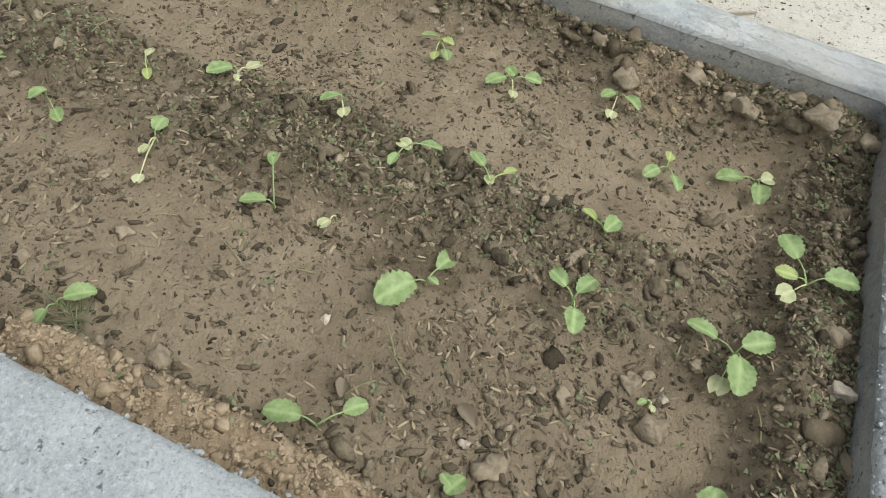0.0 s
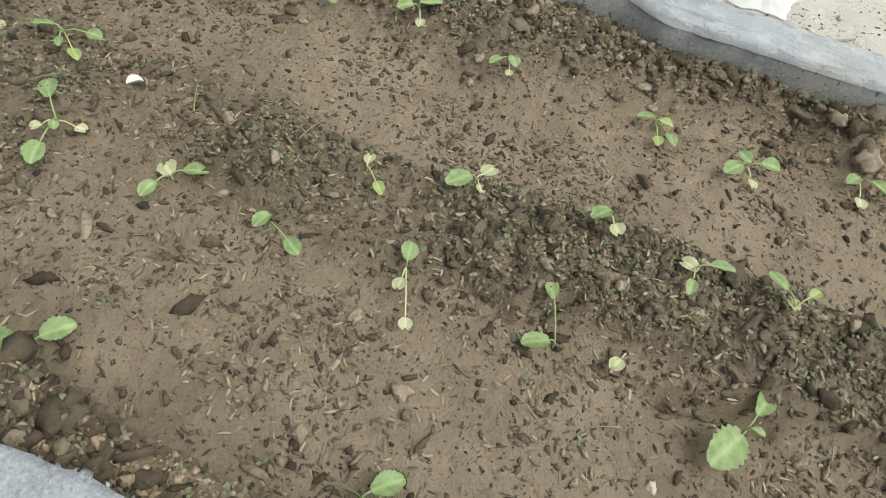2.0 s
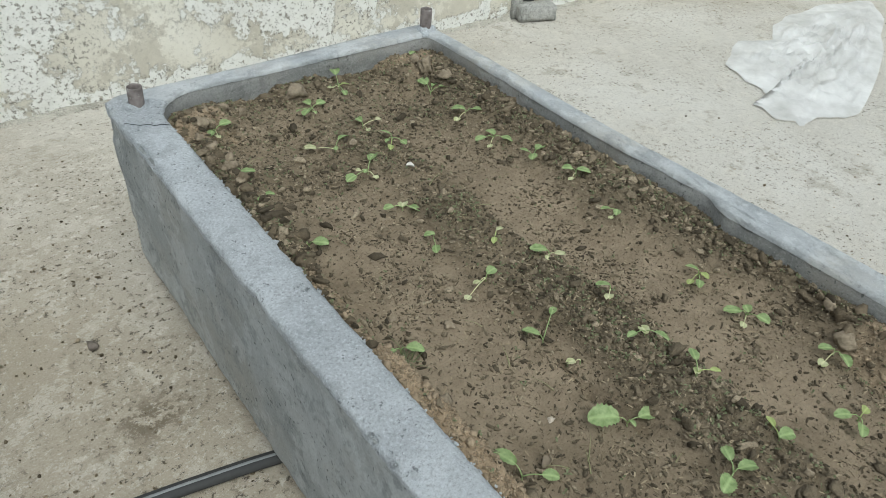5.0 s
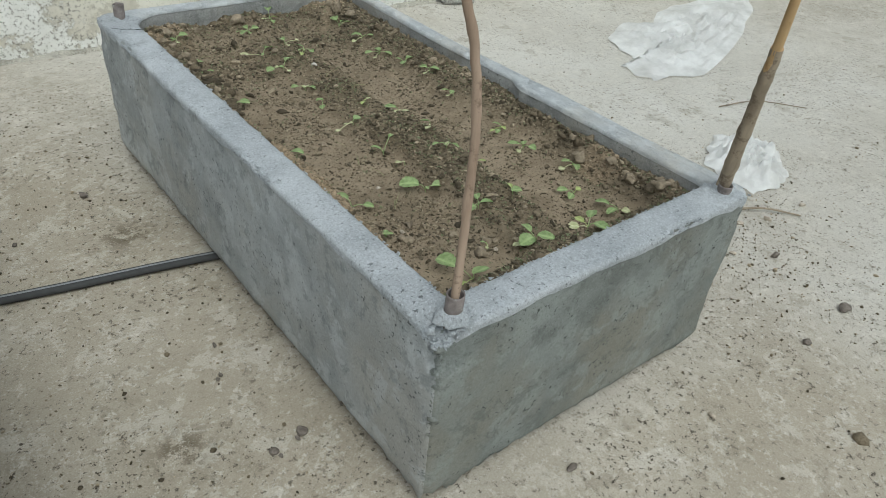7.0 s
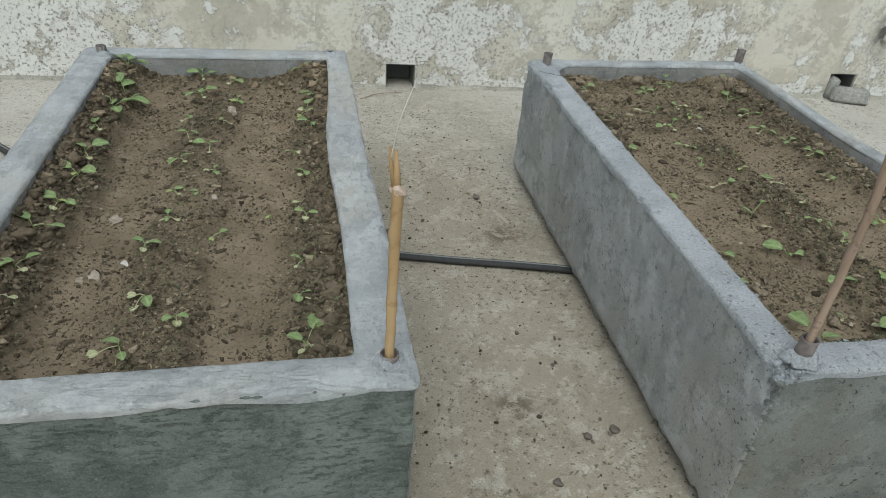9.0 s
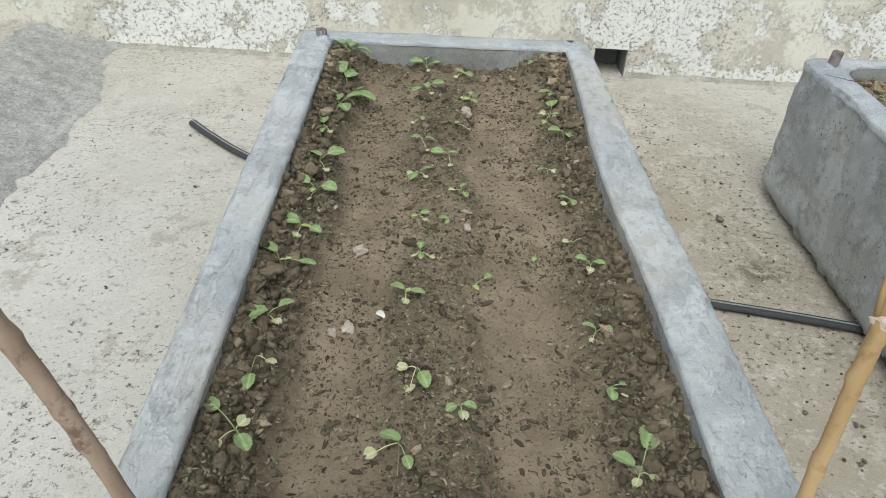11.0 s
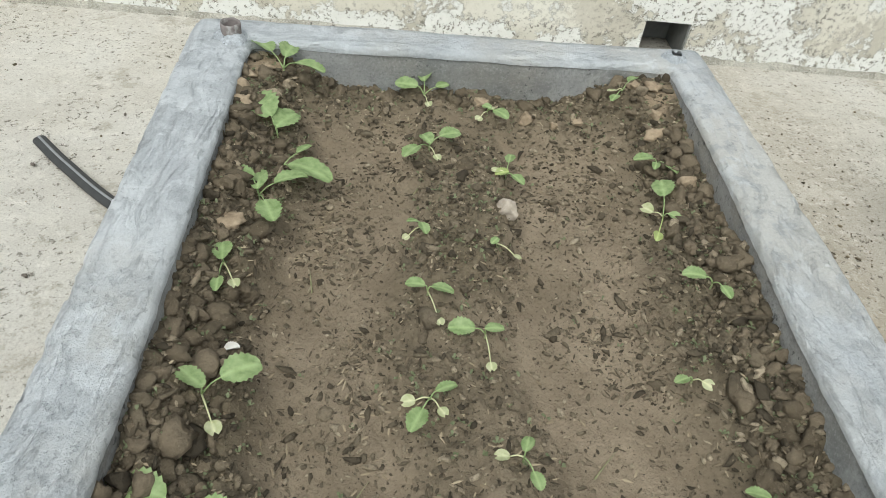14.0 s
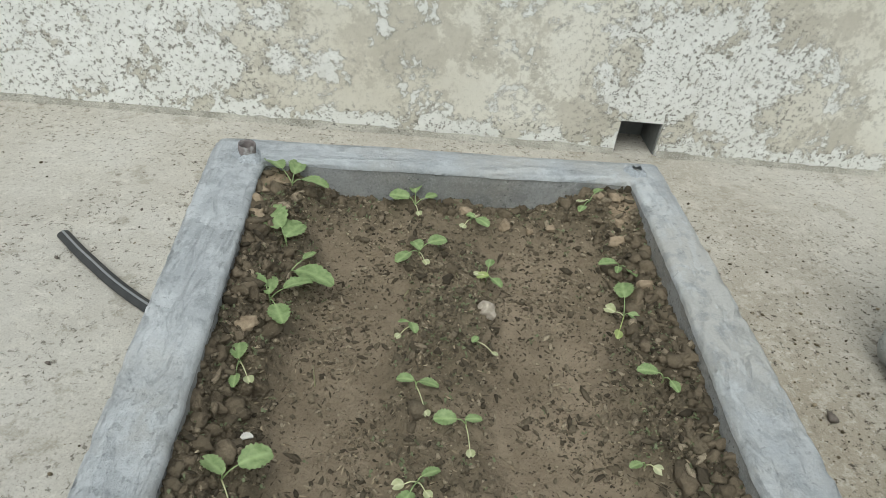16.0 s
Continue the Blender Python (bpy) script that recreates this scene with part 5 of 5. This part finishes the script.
seedling(1.672, 1.245, [(0.034, 0.009, 0.039, 'g'), (-0.01, 0.026, 0.025, 'g'), (-0.014, -0.012, 0.031, 'g')])
seedling(1.675, 1.097, [(-0.016, 0.018, 0.027, 'g'), (0.009, -0.015, 0.036, 'g'), (-0.033, -0.013, 0.018, 'c')])
seedling(1.656, 0.941, [(-0.025, 0.017, 0.024, 'g'), (-0.013, -0.008, 0.024, 'g'), (-0.031, -0.007, 0.014, 'c')])
seedling(0.989, 1.567, [(0.015, -0.008, 0.035, 'g'), (-0.015, -0.017, 0.022, 'g')])
seedling(0.977, 1.412, [(0.007, -0.005, 0.023, 'g'), (-0.02, -0.015, 0.018, 'g'), (0.0, 0.009, 0.015, 'c')])
seedling(1.261, 1.274, [(-0.036, 0.007, 0.026, 'g'), (0.012, -0.03, 0.031, 'g'), (0.008, 0.01, 0.028, 'c')])
seedling(1.003, 1.274, [(-0.01, 0.027, 0.031, 'g'), (0.021, -0.018, 0.035, 'g'), (-0.019, 0.022, 0.014, 'c')])


# ---- dry grass and straw ----
def blades_of_grass(name, soil, spots, label, material=GRASS):
    verts, faces = [], []
    rng = random.Random(5)
    for x, y, length, turn in spots:
        z = soil.height(x, y)
        d = Vector((math.cos(radians(turn)), math.sin(radians(turn)), 0))
        pts = glide([Vector((x, y, z - 0.003)), Vector((x, y, z + 0.010)) + d * length * 0.45, Vector((x, y, z + rng.uniform(0.006, 0.016))) + d * length], 7)
        side = d.cross(Vector((0, 0, 1)))
        base = len(verts)
        for i, p in enumerate(pts):
            w = 0.0017 * (1 - i / 6.5)
            verts += [p - side * w, p + Vector((0, 0, 0.0007)), p + side * w, p - Vector((0, 0, 0.0005))]
        for i in range(6):
            for k in range(4):
                j = (k + 1) % 4
                faces.append((base + i * 4 + k, base + i * 4 + j, base + (i + 1) * 4 + j, base + (i + 1) * 4 + k))
    tagged(piece(name, verts, faces, material), label, "grass", kind="stuff")


blades_of_grass("grass", soil_b, [(1.09, 0.52, 0.05, 40), (1.075, 0.5, 0.045, 60), (1.06, 0.53, 0.05, 150), (1.16, 0.66, 0.05, 120), (1.13, 0.75, 0.05, 70),
                                  (1.16, 0.86, 0.04, 140), (1.20, 0.43, 0.04, 10), (1.15, 0.11, 0.05, 20), (0.985, 0.87, 0.05, 45), (0.98, 0.88, 0.045, 80),
                                  (0.975, 0.89, 0.05, 110), (1.225, 0.765, 0.05, -25), (1.26, 0.74, 0.05, 10), (1.36, 1.15, 0.06, -30), (1.3, 1.75, 0.06, 70),
                                  (1.21, 1.72, 0.05, 30), (1.66, 0.93, 0.06, 40), (1.02, 1.62, 0.06, 0), (1.31, 1.5, 0.07, -70), (1.36, 1.3, 0.05, 20)],
                "thin dry grass blades and straw on the soil")
blades_of_grass("grass", soil_b, [(0.975 + 0.012 * math.sin(k * 2.1), 0.875 + 0.014 * math.cos(k * 1.7), 0.03 + 0.006 * (k % 6), 23 * k) for k in range(22)],
                "small green grass tuft by the planter wall", WEED)
blades_of_grass("grass", soil_a, [(-0.85, 0.8, 0.06, 70), (-0.845, 0.8, 0.05, 40), (-0.84, 1.0, 0.06, -40), (-0.8, 1.02, 0.05, 30), (-0.52, 0.9, 0.06, 50),
                                  (-0.53, 0.9, 0.05, 130), (-0.68, 1.05, 0.05, 60), (-0.38, 1.1, 0.05, 45), (-0.25, 1.25, 0.05, 40), (-0.6, 1.64, 0.06, 50),
                                  (-0.75, 1.4, 0.04, 100), (-0.42, 0.8, 0.05, -60), (-0.65, 0.72, 0.05, -50), (-0.86, 1.55, 0.05, 100), (-0.6, 0.22, 0.05, 90),
                                  (-0.72, 0.13, 0.05, -30), (-0.5, 1.7, 0.05, -70)],
                "thin dry grass blades and straw on the soil")


# ---- sticks in the pipe sleeves ----
def stick(points, radii, material, label, knots, sides=12):
    n = 40
    pts = glide(points, n)
    rad = [radii[0] + (radii[1] - radii[0]) * i / (n - 1) for i in range(n)]
    for k in knots:
        for i in range(n):
            rad[i] *= 1 + 0.16 * math.exp(-((i / (n - 1) - k) * 45) ** 2)
    pts = [p + Vector((noise.noise((i * 0.35, 1, p.x)), noise.noise((i * 0.35, 5, p.y)), 0)) * 0.0022 for i, p in enumerate(pts)]
    v, f = tube(pts, rad, sides, False)
    top = holder("stick", points[0], label, "stick", "sticks in the planter corners")
    o = Vector(points[0])
    shaft = piece("shaft", [Vector(p) - o for p in v], f, material, top)
    ring = [Vector(v[(n - 1) * sides + k]) - o for k in range(sides)]
    mid = sum(ring, Vector()) / sides
    piece("cut_end", ring + [mid + (pts[-1] - pts[-2]).normalized() * 0.001], [(k, (k + 1) % sides, sides) for k in range(sides)], CUT_WOOD, top, "pale cut end")
    return top, shaft


stick([(0.826, -0.008, 0.555), (0.845, 0.006, 0.75), (0.866, 0.03, 0.95), (0.86, 0.05, 1.09), (0.828, 0.066, 1.2)], (0.0085, 0.0082), BARK_STICK,
      "crooked peeled branch standing in a pipe sleeve", (0.12, 0.33, 0.55, 0.8))
tall, shaft = stick([(1.772, -0.032, 0.55), (1.735, -0.05, 0.72), (1.70, -0.067, 0.86), (1.667, -0.082, 0.99)], (0.0185, 0.0145), GREY_STICK,
                    "tall grey branch with a yellow side shoot in a pipe sleeve", (0.2, 0.42, 0.8))
v, f = tube(glide([(-0.088, -0.04, 0.36), (-0.112, -0.052, 0.46), (-0.142, -0.065, 0.6), (-0.176, -0.08, 0.78)], 16), [0.0125 - 0.0002 * k for k in range(16)], 10)
piece("shoot", v, f, CANE, tall, "smooth yellow-brown upper shoot")
stick([(-0.934, 0.06, 0.56), (-0.965, 0.063, 0.72), (-0.995, 0.068, 0.84), (-1.03, 0.072, 0.965)], (0.0105, 0.0125), BARK_STICK,
      "straight reddish branch leaning out of a pipe sleeve", (0.4, 0.55, 0.85))
cane, _ = stick([(-0.05, 0.062, 0.56), (-0.047, 0.083, 0.72), (-0.044, 0.1, 0.84), (-0.041, 0.113, 0.935)], (0.0095, 0.011), CANE,
                "yellow cane stake with a rag tied round its top", (0.3, 0.7))
v, f = tube([(0.009, 0.05, 0.36), (0.007, 0.055, 0.4), (0.004, 0.06, 0.445)], [0.007, 0.0065, 0.0035], 8)
piece("split_tip", v, f, CANE, cane, "split cane tip")
v, f = tube([(0.004, 0.055, 0.37), (-0.002, 0.06, 0.41), (-0.006, 0.064, 0.45)], [0.005, 0.004, 0.002], 7)
piece("split_tip", v, f, CANE, cane, "split cane tip")
rng = np.random.RandomState(4)
v, f = lump(rng, 0.032, 3, 0.7, 0.35)
piece("rag", (v + [0.009, 0.05, 0.372]).tolist(), f, RAG, cane, "pale knotted rag")
v, f = tube(glide([(-0.004, 0.06, 0.43), (0.012, 0.07, 0.5), (0.05, 0.1, 0.58)], 10), [0.0009] * 10, 5)
piece("fibre", v, f, FIBRE, cane, "loose pale fibre")


# ---- hose under the planters ----
def build_hose():
    pts = glide([(-1.612, 2.365, 0.014), (-1.50, 2.25, 0.013), (-1.31, 2.08, 0.013), (-0.95, 1.83, 0.013), (-0.45, 1.52, 0.013), (0.03, 1.318, 0.013),
                 (0.327, 1.235, 0.013), (0.63, 1.17, 0.013), (0.86, 1.11, 0.013), (1.15, 1.0, 0.013)], 90)
    top = holder("hose", (0, 0, 0), "black rubber hose with a white stripe lying on the floor", "hose")
    prof = [(0.019 * math.copysign(abs(math.cos(a)) ** 0.8, math.cos(a)), 0.0125 * math.sin(a)) for a in [2 * math.pi * k / 14 for k in range(14)]]
    verts, faces, line, lf = [], [], [], []
    for i, p in enumerate(pts):
        d = (pts[min(i + 1, 89)] - pts[max(i - 1, 0)]).normalized()
        s = Vector((d.y, -d.x, 0)).normalized()
        verts += [p + s * a + Vector((0, 0, b)) for a, b in prof]
        line += [p + s * q + Vector((0, 0, h)) for q, h in ((-0.0035, 0.0122), (-0.003, 0.0138), (0.003, 0.0138), (0.0035, 0.0122))]
        if i:
            b = 14 * (i - 1)
            faces += [(b + k, b + (k + 1) % 14, b + 14 + (k + 1) % 14, b + 14 + k) for k in range(14)]
            b = 4 * (i - 1)
            lf += [(b + k, b + k + 1, b + 5 + k, b + 4 + k) for k in range(3)]
    faces += [tuple(reversed(range(14))), tuple(89 * 14 + k for k in range(14))]
    piece("tube", verts, faces, RUBBER, top)
    piece("stripe", line, lf, STRIPE, top, "white stripe")


build_hose()


# ---- the brick before the drain hole ----
def build_brick():
    bm = bmesh.new()
    bmesh.ops.create_cube(bm, size=1.0, matrix=Matrix.Diagonal((0.235, 0.112, 0.085, 1)))
    bmesh.ops.bevel(bm, geom=bm.edges[:], offset=0.006, segments=2, affect="EDGES")
    bmesh.ops.subdivide_edges(bm, edges=bm.edges[:], cuts=3, use_grid_fill=True)
    for v in bm.verts:
        v.co += v.co.normalized() * 0.006 * noise.noise(v.co * 28)
    ob = part("brick", bm, RAMP, None, "", True)
    ob.matrix_world = pose(3.485, 2.965, 0.040, 0, 0, -22)
    tagged(ob, "weathered grey brick standing before a drain hole", "brick")
    bm = bmesh.new()
    bmesh.ops.create_cube(bm, size=1.0, matrix=Matrix.Diagonal((0.07, 0.1, 0.15, 1)))
    bmesh.ops.bevel(bm, geom=bm.edges[:], offset=0.007, segments=2, affect="EDGES")
    bmesh.ops.subdivide_edges(bm, edges=bm.edges[:], cuts=3, use_grid_fill=True)
    for v in bm.verts:
        v.co += v.co.normalized() * 0.01 * noise.noise(v.co * 24) - Vector((0, 0, 0.25 * max(v.co.z, 0) * (v.co.x / 0.07 + 0.5)))
    ob = part("brick", bm, RAMP, None, "", True)
    ob.matrix_world = pose(3.40, 3.06, 0.072, 0, 4, -18)
    tagged(ob, "broken half brick upright in the drain hole", "brick")


build_brick()


# ---- crumpled plastic sheets ----
BLOB = [(1.1, 0.15), (0.8, 0.95), (0.15, 0.6), (-0.4, 1.0), (-0.75, 0.35), (-1.15, -0.2), (-0.5, -0.6), (-0.05, -1.05), (0.5, -0.55), (0.95, -0.7)]
LEAF_SHAPE = [(1.3, 0.31), (1.01, 0.42), (0.58, 0.46), (0.22, 0.41), (-0.03, 0.27), (-0.25, 0.37), (-0.6, 0.22), (-0.7, -0.03), (-0.75, -0.15),
              (-0.92, -0.14), (-0.94, -0.38), (-0.75, -0.39), (-0.57, -0.5), (0.14, -0.28), (0.94, 0.06)]


def plastic(cx, cy, rx, ry, turn, seed, high, label, pointed, outline):
    n, m = 80, 30
    verts, faces = [], []
    for j in range(m + 1):
        for i in range(n):
            a, r = 2 * math.pi * i / n, j / m
            c, s = math.cos(a), math.sin(a)
            k = i / n * len(outline)
            p, o = outline[int(k)], outline[(int(k) + 1) % len(outline)]
            k = k - int(k)
            sag = 1 + (0.12 if outline is LEAF_SHAPE else -0.25) * k * (1 - k) + 0.1 * noise.noise((c * 5 + seed, s * 5, 3))
            x = ((p[0] + (o[0] - p[0]) * k) * pointed + c * (1 - pointed)) * r * rx * sag
            y = ((p[1] + (o[1] - p[1]) * k) * pointed + s * (1 - pointed)) * r * ry * sag
            q = Vector((x * 6 + seed, y * 6, 1.5))
            fold = (1 - abs(noise.noise(q)) * 2.2) ** 3 * 0.5 + 0.45 * (1 - abs(noise.noise(q * 2.1)) * 2) ** 3 + 0.2 * abs(noise.noise(q * 6))
            z = 0.004 + high * (1 - r**3) * max(fold, 0) + 0.008 * abs(noise.noise(q * 3))
            k = radians(turn)
            verts.append((cx + x * math.cos(k) - y * math.sin(k), cy + x * math.sin(k) + y * math.cos(k), z))
    for j in range(m):
        for i in range(n):
            b = (i + 1) % n
            faces.append((j * n + i, j * n + b, (j + 1) * n + b, (j + 1) * n + i))
    ob = piece("plastic_sheet", verts, faces, PLASTIC)
    tagged(ob, label, "plastic sheet")


plastic(4.5, 1.7, 1.0, 1.0, 0, 3.0, 0.07, "crumpled translucent plastic sheet spread on the floor", 1.0, LEAF_SHAPE)
plastic(3.13, 0.47, 0.29, 0.2, 35, 9.0, 0.14, "small crumpled white plastic bag on the floor", 0.25, BLOB)


# ---- pebbles and crumbs on the floor ----
def pebble(x, y, size, material=DARK_STONE, label="small dark pebble on the floor"):
    rng = np.random.RandomState(int(abs(x * 5003 + y * 911) * 100) % 100000)
    v, f = lump(rng, size, 2, 0.7, 0.3)
    ob = piece("pebble", v.tolist(), f, material)
    ob.location = (x, y, size * 0.2)
    tagged(ob, label, "pebble", "pebbles on the floor")


for x, y, s in ((0.578, 1.738, 0.034), (0.138, 1.467, 0.026), (0.664, 0.329, 0.036), (0.648, 0.315, 0.022), (0.586, 0.291, 0.012), (1.157, -0.178, 0.03),
                (2.525, -0.006, 0.04), (0.181, 1.653, 0.022), (0.438, 0.164, 0.03), (0.30, 1.55, 0.016), (0.68, 1.64, 0.014), (-1.27, 1.02, 0.018),
                (1.844, 3.07, 0.045), (1.97, 3.09, 0.03), (0.586, 0.626, 0.016), (2.437, -0.314, 0.045), (2.16, -0.32, 0.03), (-1.458, 1.843, 0.014), (-1.596, 2.264, 0.014),
                (-1.432, 2.537, 0.012), (0.487, 2.524, 0.014), (0.577, 0.31, 0.02), (0.623, 0.746, 0.016), (0.574, 0.616, 0.014)):
    pebble(x, y, s)
for x, y, s in ((2.55, 0.55, 0.05), (2.42, 0.42, 0.03), (2.35, 0.3, 0.035), (2.5, 0.25, 0.03), (2.62, 0.2, 0.028), (2.75, 0.15, 0.032), (2.4, 0.1, 0.024),
                (2.7, 0.62, 0.04), (2.3, 0.55, 0.03), (3.0, 0.12, 0.028), (1.62, -0.3, 0.02)):
    pebble(x, y, s, PALE_STONE, "pale crumb of cement beside the planter")


def floor_crumbs():
    rng = np.random.RandomState(12)
    verts, faces, base = [], [], 0
    for k in range(6500):
        near = k % 3
        if near == 0:
            x, y = rng.normal(2.4, 0.35), rng.normal(0.25, 0.35)
        elif near == 1:
            x, y = rng.uniform(-0.05, 0.85), rng.uniform(-0.9, 2.9)
        else:
            x, y = rng.uniform(-2.0, 5.0), rng.uniform(-1.0, 3.05)
        if (-1.02 < x < 0.01 or 0.75 < x < 1.9) and -0.1 < y < 2.0:
            continue
        v, f = quick_lump(rng, 0.0052 * math.exp(rng.normal(0, 0.5)), 1, 0.6, 0.3)
        verts.append(v + [x, y, 0.001])
        faces.append(f + base)
        base += len(v)
    ob = new("grit", tri_mesh("grit", np.concatenate(verts), np.concatenate(faces), CLOD))
    tagged(ob, "loose grit and soil crumbs on the floor", "grit", kind="stuff")


floor_crumbs()


def twig(points, radius, label):
    v, f = tube(glide(points, 14), [radius * (1 - 0.03 * i) for i in range(14)], 6)
    tagged(piece("twig", v, f, GREY_STICK), label, "twig")


twig([(0.16, 2.95, 0.006), (0.28, 3.02, 0.012), (0.42, 3.06, 0.006)], 0.003, "thin dry twig on the floor by the drain hole")
# added strand in place of a crack line in the floor
twig([(3.6, 0.9, 0.005), (3.85, 0.82, 0.012), (4.05, 0.62, 0.005)], 0.004, "thin dry stalk on the floor near plastic")
twig([(2.62, 0.3, 0.006), (2.78, 0.2, 0.02), (2.9, 0.08, 0.006)], 0.006, "dark broken twig beside the white plastic bag")

# ---- crumbs, straw and husks on the soil ----
for soil, count, seed, husks, casts in ((soil_a, 23000, 31, 5000, 4200), (soil_b, 28000, 37, 8500, 3400)):
    soil.scatter("soil_crumbs", "small dark soil crumbs on the bed", "soil", CLOD, count, seed, crumb_bit, lambda c, u, v: 0.3 + 0.6 * c, 0.5)
    soil.scatter("worm_casts", "loose curled crumbs on the smooth silt", "soil", CAST, casts, seed + 7, cast_bit, lambda c, u, v: 1.0 - 0.8 * c, 0.55)
    soil.scatter("husks", "scattered straw bits and husks", "straw", HUSK, husks, seed + 1, husk_bit, lambda c, u, v: 0.45 + 0.4 * c, 0.6)
for soil, count, seed in ((soil_a, 1700, 61), (soil_b, 600, 63)):
    soil.scatter("mud_lumps", "rounded brown mud lumps along the planter walls", "soil", MUD, count, seed, mud_bit,
                 lambda c, u, v: c if min(u, 1 - u) < 0.11 or min(v, 1 - v) < 0.035 else 0.03 * c, 0.0)
soil_b.scatter("sand_crumbs", "dry tan sand crumbs along the rim", "sand", SAND, 6500, 77, sand_bit, lambda c, u, v: 1.0, 0.3, True)
for soil, count, seed in ((soil_a, 2400, 91), (soil_b, 3600, 93)):
    soil.scatter("weed_sprouts", "tiny grey-green weed sprouts on the ridges", "weeds", WEED, count, seed, weed_bit, lambda c, u, v: 0.04 + 0.96 * c * c, 0.0)


# ---- fallen leaves and flakes on the soil ----
def dry_leaf(soil, x, y, size, turn, material, label):
    rng = random.Random(int(x * 1000))
    d = Vector((math.cos(radians(turn)), math.sin(radians(turn)), 0))
    v, f, vein = blade(Vector((0, 0, 0.006)), d, size, 0.6, False, rng, 0.35, 0.3)
    n = len(v)
    v = v + [p - Vector((0, 0, 0.0006)) for p in v]
    f = f + [tuple(reversed([k + n for k in q])) for q in f]
    ob = piece("dry_leaf", v, f, material)
    ob.location = (x, y, soil.height(x, y) + 0.002)
    tagged(ob, label, "leaf", "fallen leaves in the beds")


dry_leaf(soil_a, -0.9, 0.62, 0.05, 70, DRY_LEAF, "curled dry brown leaf by the planter wall")
dry_leaf(soil_a, -0.895, 0.655, 0.04, 10, DRY_LEAF, "curled dry brown leaf by the planter wall")
dry_leaf(soil_a, -0.655, 0.625, 0.024, -30, FIBRE, "small pale dry leaf on the silt")
dry_leaf(soil_a, -0.835, 1.25, 0.02, 20, FIBRE, "small pale dry leaf on the silt")
dry_leaf(soil_b, 1.06, 0.42, 0.03, 60, DRY_LEAF, "curled dry brown leaf on the soil")
dry_leaf(soil_b, 1.03, 0.56, 0.024, 20, DRY_LEAF, "curled dry brown leaf on the soil")
dry_leaf(soil_b, 1.37, 1.39, 0.022, -40, FIBRE, "small pale dry leaf on the silt")

# ---- single lumps of mud along the walls of the dark grey planter ----
soil_a.lumps(300, 17, 0.35, 1.75)
